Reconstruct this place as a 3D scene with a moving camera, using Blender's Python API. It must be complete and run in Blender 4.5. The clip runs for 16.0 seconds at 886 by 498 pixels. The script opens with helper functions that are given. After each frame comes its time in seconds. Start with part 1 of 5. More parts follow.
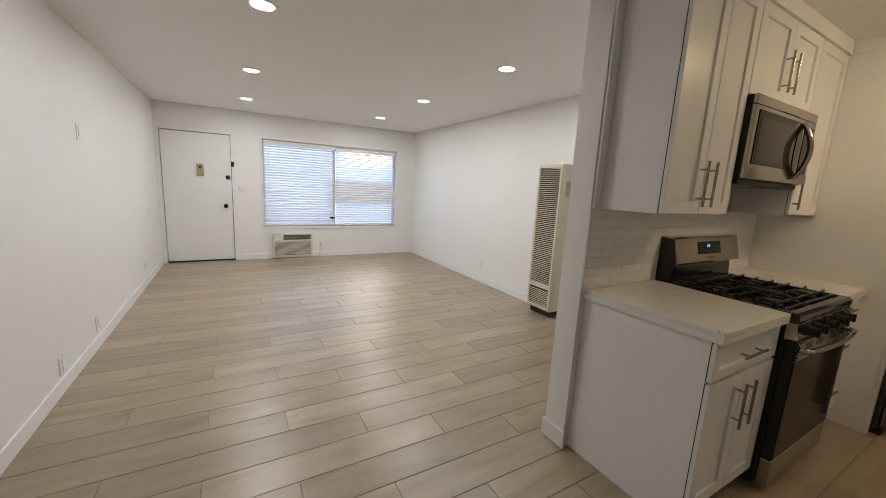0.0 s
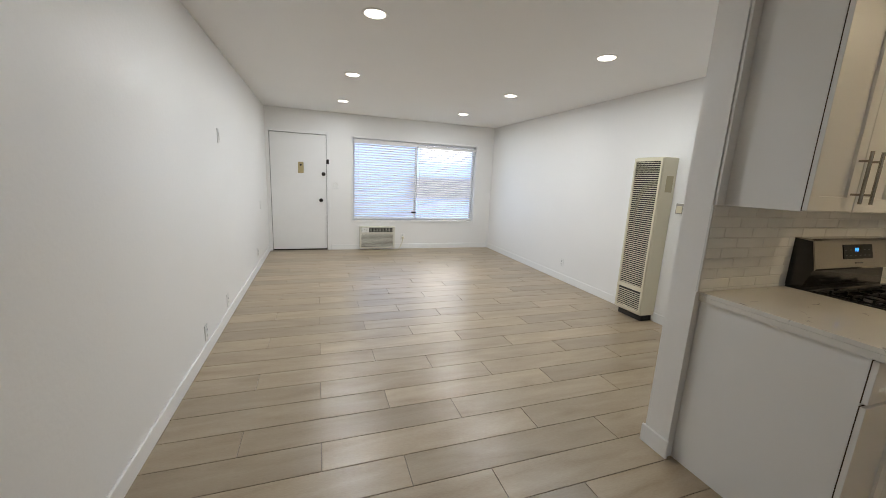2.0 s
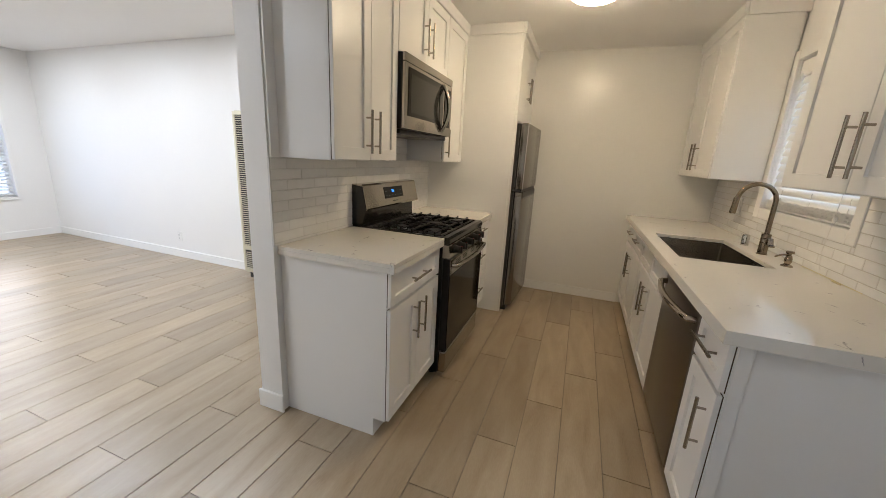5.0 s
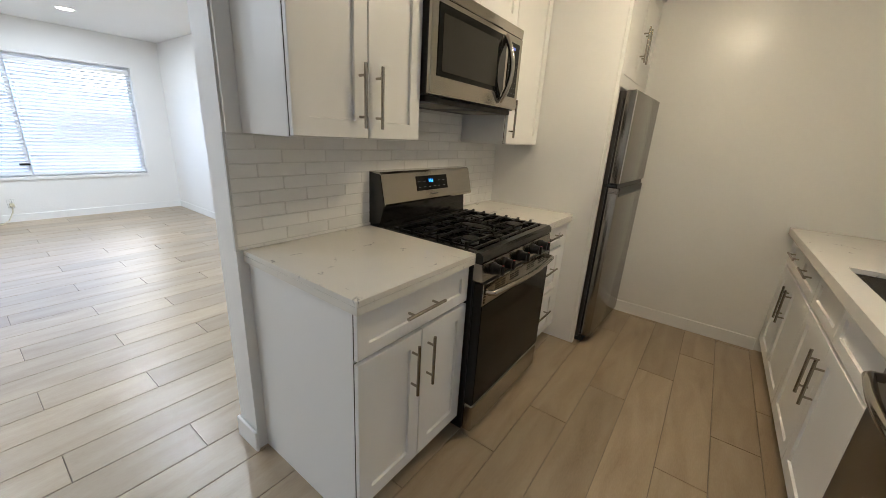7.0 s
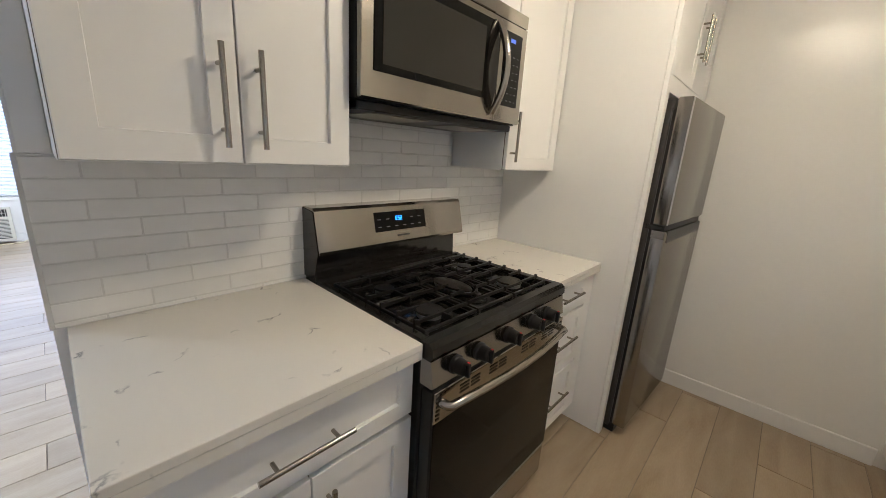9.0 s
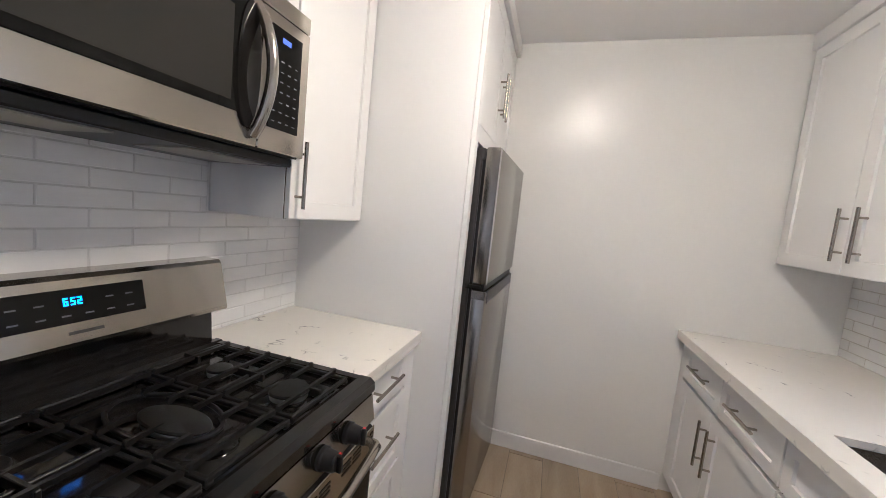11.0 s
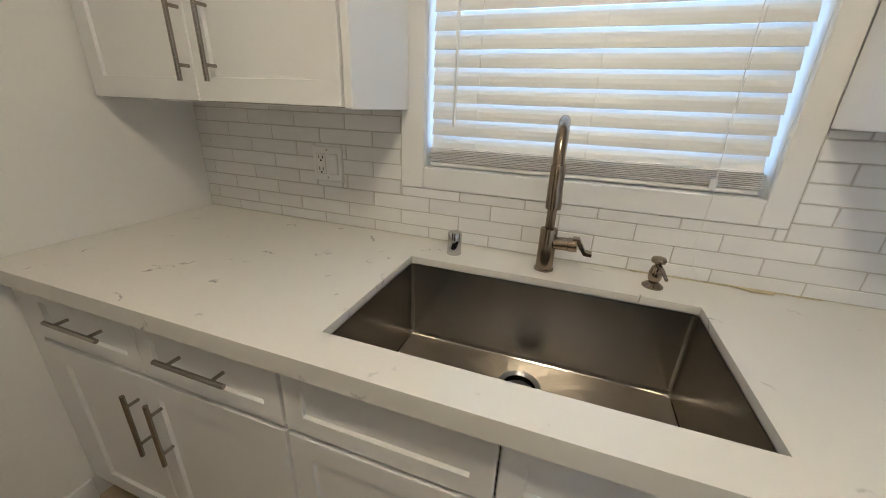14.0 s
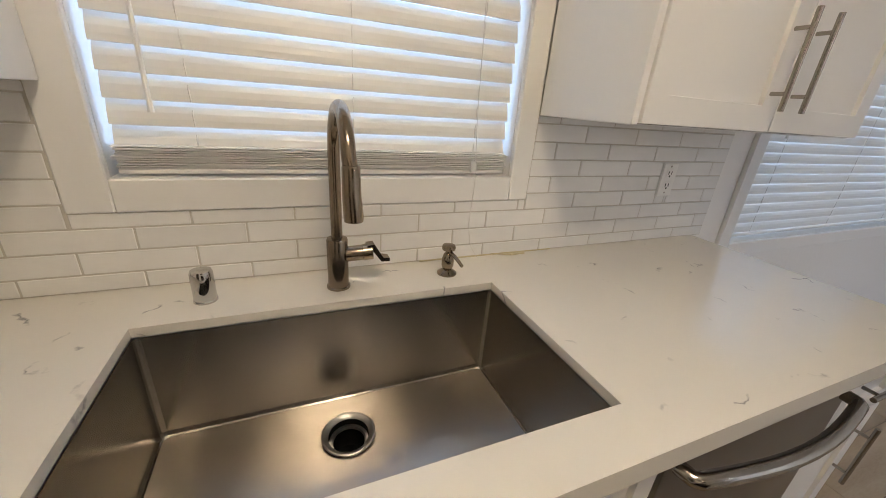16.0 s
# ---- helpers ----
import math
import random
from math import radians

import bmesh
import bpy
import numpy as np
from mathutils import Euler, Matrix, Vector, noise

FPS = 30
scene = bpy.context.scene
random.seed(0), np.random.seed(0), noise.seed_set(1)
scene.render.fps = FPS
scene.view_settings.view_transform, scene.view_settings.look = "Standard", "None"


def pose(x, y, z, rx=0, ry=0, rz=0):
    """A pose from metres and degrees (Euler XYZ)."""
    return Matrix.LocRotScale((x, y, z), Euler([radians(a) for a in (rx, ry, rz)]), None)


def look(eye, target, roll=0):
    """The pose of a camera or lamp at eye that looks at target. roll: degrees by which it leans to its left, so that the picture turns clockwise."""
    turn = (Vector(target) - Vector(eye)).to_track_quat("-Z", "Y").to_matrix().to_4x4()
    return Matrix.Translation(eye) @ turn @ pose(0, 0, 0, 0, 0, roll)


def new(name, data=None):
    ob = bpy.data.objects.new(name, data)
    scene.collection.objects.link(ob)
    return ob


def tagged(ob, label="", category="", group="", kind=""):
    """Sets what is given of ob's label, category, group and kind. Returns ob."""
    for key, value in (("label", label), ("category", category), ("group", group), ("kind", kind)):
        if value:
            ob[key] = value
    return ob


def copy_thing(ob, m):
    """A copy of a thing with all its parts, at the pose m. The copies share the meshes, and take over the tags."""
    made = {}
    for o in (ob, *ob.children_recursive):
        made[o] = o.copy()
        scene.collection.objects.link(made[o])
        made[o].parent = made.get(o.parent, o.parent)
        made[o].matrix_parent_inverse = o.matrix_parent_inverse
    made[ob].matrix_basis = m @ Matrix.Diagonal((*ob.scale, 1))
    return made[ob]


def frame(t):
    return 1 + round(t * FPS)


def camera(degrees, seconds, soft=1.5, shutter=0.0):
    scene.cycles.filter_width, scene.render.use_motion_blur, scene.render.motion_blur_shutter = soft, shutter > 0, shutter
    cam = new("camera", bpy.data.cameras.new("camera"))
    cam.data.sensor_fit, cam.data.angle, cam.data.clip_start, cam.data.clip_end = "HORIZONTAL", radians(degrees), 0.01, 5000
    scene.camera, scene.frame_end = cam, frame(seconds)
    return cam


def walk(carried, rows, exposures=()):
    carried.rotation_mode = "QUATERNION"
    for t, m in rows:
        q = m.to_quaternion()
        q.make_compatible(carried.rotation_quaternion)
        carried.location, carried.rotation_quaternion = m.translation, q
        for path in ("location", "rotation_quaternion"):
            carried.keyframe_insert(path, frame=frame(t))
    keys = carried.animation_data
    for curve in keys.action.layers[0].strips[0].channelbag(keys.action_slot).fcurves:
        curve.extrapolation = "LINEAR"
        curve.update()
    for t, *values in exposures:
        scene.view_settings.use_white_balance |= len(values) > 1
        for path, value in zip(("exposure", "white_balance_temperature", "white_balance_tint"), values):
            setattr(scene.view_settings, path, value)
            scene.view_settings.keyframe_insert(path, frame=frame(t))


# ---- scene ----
cam = camera(101.1, 16.0, soft=0.5)
PATH = [
    (0, (0.325, 0.137, 1.404), (1.31, 1.844, 1.064), 3.0),
    (0.5, (0.197, 0.141, 1.393), (0.996, 1.932, 0.998), 2.1),
    (1, (0.141, 0.135, 1.4), (0.807, 1.981, 1.014), 2.2),
    (1.5, (0.144, 0.145, 1.394), (0.787, 2.006, 1.042), 2.1),
    (2, (0.147, 0.162, 1.394), (0.793, 2.016, 1.012), 2.8),
    (2.5, (0.166, 0.154, 1.391), (1.132, 1.863, 1.007), 3.1),
    (3, (0.291, 0.082, 1.386), (1.899, 1.205, 0.994), 3.4),
    (3.5, (0.354, 0.02, 1.363), (2.195, 0.646, 0.897), 3.3),
    (6, (0.864, 0.034, 1.381), (2.672, 0.722, 0.874), 2.7),
    (6.5, (1.081, 0.061, 1.369), (2.866, 0.83, 0.896), 0.7),
    (7, (1.288, 0.009, 1.363), (2.835, 1.128, 0.769), 3.4),
    (7.5, (1.471, 0.025, 1.33), (2.914, 1.159, 0.535), 4.3),
    (8, (1.651, 0.104, 1.349), (3.012, 1.382, 0.632), 5.0),
    (10.5, (2.205, 0.156, 1.4), (3.975, 1.078, 1.279), 4.8),
    (11, (2.338, 0.26, 1.402), (4.246, 0.826, 1.21), 5.9),
    (11.5, (2.519, 0.303, 1.402), (4.455, 0.76, 1.2), 5.1),
    (12, (2.731, 0.279, 1.389), (4.713, 0.231, 1.127), 4.6),
    (12.5, (2.89, 0.281, 1.386), (4.795, -0.248, 1.082), 4.6),
    (13, (3.038, 0.246, 1.363), (4.525, -1.022, 0.937), 1.8),
    (13.5, (3.099, 0.105, 1.348), (4.029, -1.567, 0.764), 1.2),
    (14, (3.147, -0.033, 1.338), (3.749, -1.794, 0.607), 2.3),
    (14.5, (3.179, -0.11, 1.327), (3.417, -1.912, 0.493), 3.7),
    (15, (3.259, -0.193, 1.324), (3.067, -1.948, 0.385), 3.9),
    (15.5, (3.288, -0.236, 1.335), (2.747, -1.946, 0.449), 4.1),
    (16, (3.267, -0.236, 1.34), (2.526, -1.934, 0.588), 4.5),
]
# the clip's own exposure and white balance
EXPOSURES = [
    (0.0, 0.18, 7120, 14),
    (0.5, 0.16, 7050, 14),
    (1.0, 0.1, 7050, 14),
    (1.5, 0.28, 6850, 11),
    (2.2, 0.3, 6800, 11),
    (3.0, 0.26, 6900, 14),
    (3.5, 0.66, 6750, 13),
    (6.0, 0.92, 6400, 14),
    (6.5, 0.95, 6300, 14),
    (7.0, 0.88, 6100, 10),
    (8.0, 0.95, 6080, 10),
    (10.5, 1.36, 5170, 19),
    (11.5, 1.42, 5170, 19),
    (12.0, 0.96, 5130, 20),
    (12.5, 0.92, 5050, 21),
    (13.2, 0.9, 5680, 5),
    (13.5, 0.86, 5540, 4),
    (14.0, 0.82, 5680, 11),
    (15.0, 0.82, 5730, 14),
    (16.0, 0.84, 6120, 16),
]
walk(cam, [(t, look(eye, target, roll)) for t, eye, target, roll in PATH], EXPOSURES)

# ---- world, sun, exposure ----
SUN_EL, SUN_AZ = radians(48), radians(-95)
world = bpy.data.worlds.new("world")
scene.world = world
world.use_nodes = True
wn = world.node_tree
sky = wn.nodes.new("ShaderNodeTexSky")
sky.sky_type, sky.sun_disc, sky.sun_elevation, sky.sun_rotation = "NISHITA", False, SUN_EL, SUN_AZ
wn.links.new(sky.outputs[0], wn.nodes["Background"].inputs[0])
wn.nodes["Background"].inputs[1].default_value = 0.12
sun = new("sun", bpy.data.lights.new("sun", "SUN"))
sun.data.energy, sun.data.angle, sun.data.color = 2.5, radians(0.5), (1, 0.95, 0.88)
sun.matrix_world = look((-6, 0.3, 6.7), (0, 0, 0))
RECESSED_WATTS, DOME_GLOW, STREET_GLOW, YARD_GLOW = 10.9, 37.0, 2.3, 2.6


# ---- materials ----
def mat(name, base, rough=0.5, metal=0.0, vary=0.06, scale=6.0, stretch=(1, 1, 1), grain=0.0, grain_scale=120.0, bump=0.0,
        bump_scale=90.0, per_object=0.0, spec=0.5, rough_vary=0.0, emit=None, emit_strength=0.0, aniso=0.0, upright_smear=False, thin=0.0):
    """A surface with broad and fine variation of colour, gloss and relief."""
    m = bpy.data.materials.new(name)
    m.use_nodes = True
    n, l = m.node_tree.nodes, m.node_tree.links
    p = n["Principled BSDF"]
    p.inputs["Roughness"].default_value, p.inputs["Metallic"].default_value = rough, metal
    p.inputs["Specular IOR Level"].default_value = spec
    p.inputs["Anisotropic"].default_value = aniso
    if upright_smear:
        tan = n.new("ShaderNodeTangent")
        tan.direction_type, tan.axis = "RADIAL", "Z"
        l.new(tan.outputs[0], p.inputs["Tangent"])
        p.inputs["Anisotropic Rotation"].default_value = 0.25
    mp = n.new("ShaderNodeMapping")
    mp.inputs["Scale"].default_value = stretch
    geo = n.new("ShaderNodeNewGeometry")
    l.new(geo.outputs["Position"], mp.inputs[0])
    broad = n.new("ShaderNodeTexNoise")
    broad.inputs["Scale"].default_value, broad.inputs["Detail"].default_value = scale, 5
    l.new(mp.outputs[0], broad.inputs[0])
    fine = n.new("ShaderNodeTexNoise")
    fine.inputs["Scale"].default_value, fine.inputs["Detail"].default_value = grain_scale, 3
    l.new(mp.outputs[0], fine.inputs[0])
    value = n.new("ShaderNodeMath")
    value.operation = "MULTIPLY_ADD"
    value.inputs[1].default_value, value.inputs[2].default_value = 2 * vary, 1 - vary
    l.new(broad.outputs[0], value.inputs[0])
    both = n.new("ShaderNodeMath")
    both.operation = "MULTIPLY_ADD"
    both.inputs[1].default_value = 2 * grain
    l.new(fine.outputs[0], both.inputs[0])
    sub = n.new("ShaderNodeMath")
    sub.inputs[1].default_value = -grain
    l.new(value.outputs[0], sub.inputs[0])
    l.new(sub.outputs[0], both.inputs[2])
    last = both
    if per_object:
        info = n.new("ShaderNodeObjectInfo")
        shade = n.new("ShaderNodeMath")
        shade.operation = "MULTIPLY_ADD"
        shade.inputs[1].default_value, shade.inputs[2].default_value = 2 * per_object, 1 - per_object
        l.new(info.outputs["Random"], shade.inputs[0])
        last = n.new("ShaderNodeMath")
        last.operation = "MULTIPLY"
        l.new(both.outputs[0], last.inputs[0])
        l.new(shade.outputs[0], last.inputs[1])
    tint = n.new("ShaderNodeVectorMath")
    tint.operation = "SCALE"
    tint.inputs[0].default_value = base
    l.new(last.outputs[0], tint.inputs["Scale"])
    l.new(tint.outputs[0], p.inputs["Base Color"])
    if rough_vary:
        rv = n.new("ShaderNodeMath")
        rv.operation = "MULTIPLY_ADD"
        rv.inputs[1].default_value, rv.inputs[2].default_value = 2 * rough_vary, rough - rough_vary
        l.new(broad.outputs[0], rv.inputs[0])
        l.new(rv.outputs[0], p.inputs["Roughness"])
    if bump:
        relief = n.new("ShaderNodeTexNoise")
        relief.inputs["Scale"].default_value, relief.inputs["Detail"].default_value = bump_scale, 4
        l.new(mp.outputs[0], relief.inputs[0])
        b = n.new("ShaderNodeBump")
        b.inputs["Strength"].default_value, b.inputs["Distance"].default_value = bump, 0.004
        l.new(relief.outputs[0], b.inputs["Height"])
        l.new(b.outputs[0], p.inputs["Normal"])
    if emit:
        p.inputs["Emission Color"].default_value, p.inputs["Emission Strength"].default_value = (*emit, 1), emit_strength
    if thin:
        tr, mix = n.new("ShaderNodeBsdfTranslucent"), n.new("ShaderNodeMixShader")
        tr.inputs[0].default_value = (*base, 1)
        mix.inputs[0].default_value = thin
        l.new(p.outputs[0], mix.inputs[1])
        l.new(tr.outputs[0], mix.inputs[2])
        l.new(mix.outputs[0], n["Material Output"].inputs[0])
    return m


M_WALL = mat("wall_paint", (0.80, 0.785, 0.76), 0.42, vary=0.02, scale=1.5, grain=0.015, grain_scale=70, bump=0.2, bump_scale=45, spec=0.4)
M_KWALL = mat("kitchen_wall_paint", (0.80, 0.785, 0.75), 0.27, vary=0.025, scale=2.5, grain=0.015, grain_scale=60, bump=0.3, bump_scale=16, spec=0.45)
M_CEIL = mat("ceiling_paint", (0.88, 0.87, 0.86), 0.75, vary=0.015, scale=2, bump=0.15, bump_scale=60, spec=0.2)
M_TRIM = mat("white_trim_paint", (0.80, 0.79, 0.77), 0.35, vary=0.02, scale=9, bump=0.05, bump_scale=60)
M_CAB = mat("cabinet_paint", (0.80, 0.79, 0.77), 0.33, vary=0.012, scale=4, bump=0.03, bump_scale=70, rough_vary=0.05)
M_STEEL = mat("brushed_steel", (0.39, 0.36, 0.315), 0.16, 1.0, vary=0.025, scale=2.5, stretch=(1, 1, 45), grain=0.025, grain_scale=25, aniso=0.5, upright_smear=True)
M_STEEL_V = mat("brushed_steel_upright", (0.29, 0.272, 0.245), 0.22, 1.0, vary=0.03, scale=2, stretch=(45, 45, 1), grain=0.025, grain_scale=25)
M_DWSTEEL = mat("dark_brushed_steel", (0.21, 0.185, 0.16), 0.33, 1.0, vary=0.02, scale=2, stretch=(45, 45, 1), grain=0.025, grain_scale=25)
M_NICKEL = mat("brushed_nickel", (0.34, 0.31, 0.27), 0.26, 1.0, vary=0.02, scale=20)
M_FAUCET = mat("satin_nickel", (0.28, 0.225, 0.165), 0.2, 1.0, vary=0.05, scale=12, grain=0.03)
M_CHROME = mat("chrome", (0.56, 0.55, 0.53), 0.07, 1.0, vary=0.02)
M_BLACK = mat("black_enamel", (0.013, 0.012, 0.011), 0.09, vary=0.2, scale=8, rough_vary=0.04, spec=0.5)
M_IRON = mat("cast_iron", (0.011, 0.0102, 0.0095), 0.36, vary=0.2, scale=30, bump=0.15, bump_scale=400, spec=0.22)
M_BLKPLASTIC = mat("black_plastic", (0.010, 0.0095, 0.0095), 0.38, vary=0.15, scale=20, bump=0.05, bump_scale=300, spec=0.3)
M_GLASSBLK = mat("dark_oven_glass", (0.006, 0.006, 0.0055), 0.09, vary=0.1, scale=3, spec=0.16)
M_MWGLASS = mat("microwave_window", (0.032, 0.030, 0.026), 0.07, vary=0.1, scale=3, spec=0.25)
M_ALU = mat("burner_aluminium", (0.55, 0.54, 0.52), 0.35, 1.0, vary=0.08, scale=30)
M_RED = mat("red_mark", (0.6, 0.02, 0.02), 0.4, vary=0.05)
M_LEGEND = mat("grey_legend", (0.10, 0.10, 0.105), 0.5, vary=0.05)
M_BLUE = mat("blue_display", (0.02, 0.1, 0.4), 0.4, emit=(0.04, 0.33, 1.0), emit_strength=1.5)
M_BLUE_DIM = mat("dim_blue_display", (0.03, 0.06, 0.16), 0.4, emit=(0.12, 0.2, 0.8), emit_strength=0.35)
M_SINK = mat("sink_steel", (0.40, 0.37, 0.33), 0.24, 1.0, vary=0.07, scale=6, aniso=0.75, upright_smear=True)
M_SINKFLOOR = mat("sink_floor_steel", (0.40, 0.37, 0.33), 0.3, 1.0, vary=0.07, scale=8, grain=0.03, grain_scale=50)
M_VOID = mat("black_drain_hollow", (0.006, 0.0055, 0.005), 0.85, vary=0.2, spec=0.1)
M_TILE = mat("white_glazed_tile", (0.79, 0.78, 0.76), 0.18, vary=0.07, scale=9, stretch=(1, 1, 2.5), per_object=0.04, bump=0.14, bump_scale=18)
M_GROUT_WHITE = mat("white_tile_grout", (0.66, 0.65, 0.63), 0.85, vary=0.05, scale=20, bump=0.2, bump_scale=300)
M_CASE = mat("dark_grey_metal_side", (0.035, 0.032, 0.03), 0.32, vary=0.08, scale=6)
# gap shade put into colour, also used on the hidden board strips
M_GAP = mat("gap_shade_and_raw_board", (0.07, 0.05, 0.035), 0.8, vary=0.1, scale=20)
M_GROUT = mat("tile_grout", (0.55, 0.515, 0.46), 0.85, vary=0.08, scale=20, bump=0.2, bump_scale=300)
M_GROUT_FLOOR = mat("floor_grout", (0.215, 0.172, 0.132), 0.9, vary=0.2, scale=6)
M_BLIND = mat("white_blind_slat", (0.80, 0.79, 0.76), 0.38, vary=0.02, scale=8)
M_THINBLIND = mat("thin_vinyl_slat", (0.82, 0.82, 0.80), 0.4, vary=0.02, scale=8, thin=0.15)
M_CORD = mat("blind_cord", (0.75, 0.73, 0.70), 0.7)
M_PLATE = mat("white_plastic", (0.78, 0.77, 0.74), 0.35, vary=0.02, scale=20)
M_IVORY = mat("ivory_plastic", (0.66, 0.60, 0.44), 0.45, vary=0.05, scale=20)
M_HEATER = mat("cream_enamel", (0.66, 0.61, 0.46), 0.38, vary=0.04, scale=6, bump=0.03, bump_scale=60)
M_HEATDARK = mat("dark_heater_cavity", (0.03, 0.026, 0.022), 0.7, vary=0.2)
M_BRASSY = mat("aged_brass_plate", (0.42, 0.34, 0.18), 0.45, 0.6, vary=0.1, scale=30)
M_BRONZE = mat("dark_bronze", (0.018, 0.014, 0.012), 0.35, 0.5, vary=0.1, scale=30)
M_LABEL = mat("tan_label", (0.42, 0.36, 0.22), 0.5, vary=0.05, scale=40)
M_AC = mat("beige_ac_plastic", (0.66, 0.63, 0.54), 0.5, vary=0.03, scale=9)
M_GREY = mat("grey_plastic", (0.33, 0.31, 0.27), 0.5, vary=0.05)
M_GLOW = mat("lamp_lens", (0.9, 0.9, 0.88), 0.4, emit=(1.0, 0.93, 0.82), emit_strength=9.0)
M_DOME = mat("frosted_glass_dome", (0.9, 0.89, 0.85), 0.35, emit=(1.0, 0.82, 0.545), emit_strength=DOME_GLOW)
M_GROUND = mat("outside_concrete", (0.35, 0.34, 0.32), 0.9, vary=0.15, scale=2, bump=0.3)
M_BARRIER = mat("yellowed_caulk", (0.55, 0.48, 0.30), 0.6, vary=0.2, scale=40)

# pane of window glass
M_PANE = bpy.data.materials.new("window_glass")
M_PANE.use_nodes = True
_n, _l = M_PANE.node_tree.nodes, M_PANE.node_tree.links
_t, _g, _m = _n.new("ShaderNodeBsdfTransparent"), _n.new("ShaderNodeBsdfGlossy"), _n.new("ShaderNodeMixShader")
_g.inputs["Roughness"].default_value = 0.02
_m.inputs[0].default_value = 0.06
_l.new(_t.outputs[0], _m.inputs[1])
_l.new(_g.outputs[0], _m.inputs[2])
_l.new(_m.outputs[0], _n["Material Output"].inputs[0])


def plank_material():
    """Wood-look porcelain: pale greige boards with long streaks and knots, each board in a tone of its own."""
    m = mat("wood_look_tile", (0.40, 0.325, 0.25), 0.34, spec=0.85, vary=0.0, per_object=0.0, bump=0.06, bump_scale=40, stretch=(0.25, 3, 1))
    n, l = m.node_tree.nodes, m.node_tree.links
    p = n["Principled BSDF"]
    geo, info = n.new("ShaderNodeNewGeometry"), n.new("ShaderNodeObjectInfo")
    off = n.new("ShaderNodeVectorMath")
    off.operation = "MULTIPLY_ADD"
    shift = n.new("ShaderNodeCombineXYZ")
    l.new(info.outputs["Random"], shift.inputs[0])
    l.new(info.outputs["Random"], shift.inputs[1])
    off.inputs[1].default_value = (40, 17, 0)
    l.new(shift.outputs[0], off.inputs[0])
    l.new(geo.outputs["Position"], off.inputs[2])
    mp = n.new("ShaderNodeMapping")
    mp.inputs["Scale"].default_value = (1.0, 5.0, 1.0)
    l.new(off.outputs[0], mp.inputs[0])
    streak = n.new("ShaderNodeTexNoise")
    streak.inputs["Scale"].default_value, streak.inputs["Detail"].default_value, streak.inputs["Distortion"].default_value = 2.2, 8, 0.6
    l.new(mp.outputs[0], streak.inputs[0])
    fine = n.new("ShaderNodeTexNoise")
    fine.inputs["Scale"].default_value, fine.inputs["Detail"].default_value = 40, 7
    l.new(mp.outputs[0], fine.inputs[0])
    mixv = n.new("ShaderNodeMath")
    mixv.operation = "MULTIPLY_ADD"
    mixv.inputs[1].default_value = 0.42
    l.new(fine.outputs[0], mixv.inputs[0])
    l.new(streak.outputs[0], mixv.inputs[2])
    ramp = n.new("ShaderNodeValToRGB")
    e = ramp.color_ramp.elements
    e[0].position, e[0].color = 0.40, (0.255, 0.183, 0.108, 1)
    e[1].position, e[1].color = 0.95, (0.408, 0.322, 0.218, 1)
    mid = e.new(0.62)
    mid.color = (0.33, 0.25, 0.16, 1)
    l.new(mixv.outputs[0], ramp.inputs[0])
    tone = n.new("ShaderNodeMath")
    tone.operation = "MULTIPLY_ADD"
    tone.inputs[1].default_value, tone.inputs[2].default_value = 0.28, 0.80
    l.new(info.outputs["Random"], tone.inputs[0])
    fin = n.new("ShaderNodeVectorMath")
    fin.operation = "SCALE"
    l.new(ramp.outputs[0], fin.inputs[0])
    l.new(tone.outputs[0], fin.inputs["Scale"])
    l.new(fin.outputs[0], p.inputs["Base Color"])
    return m


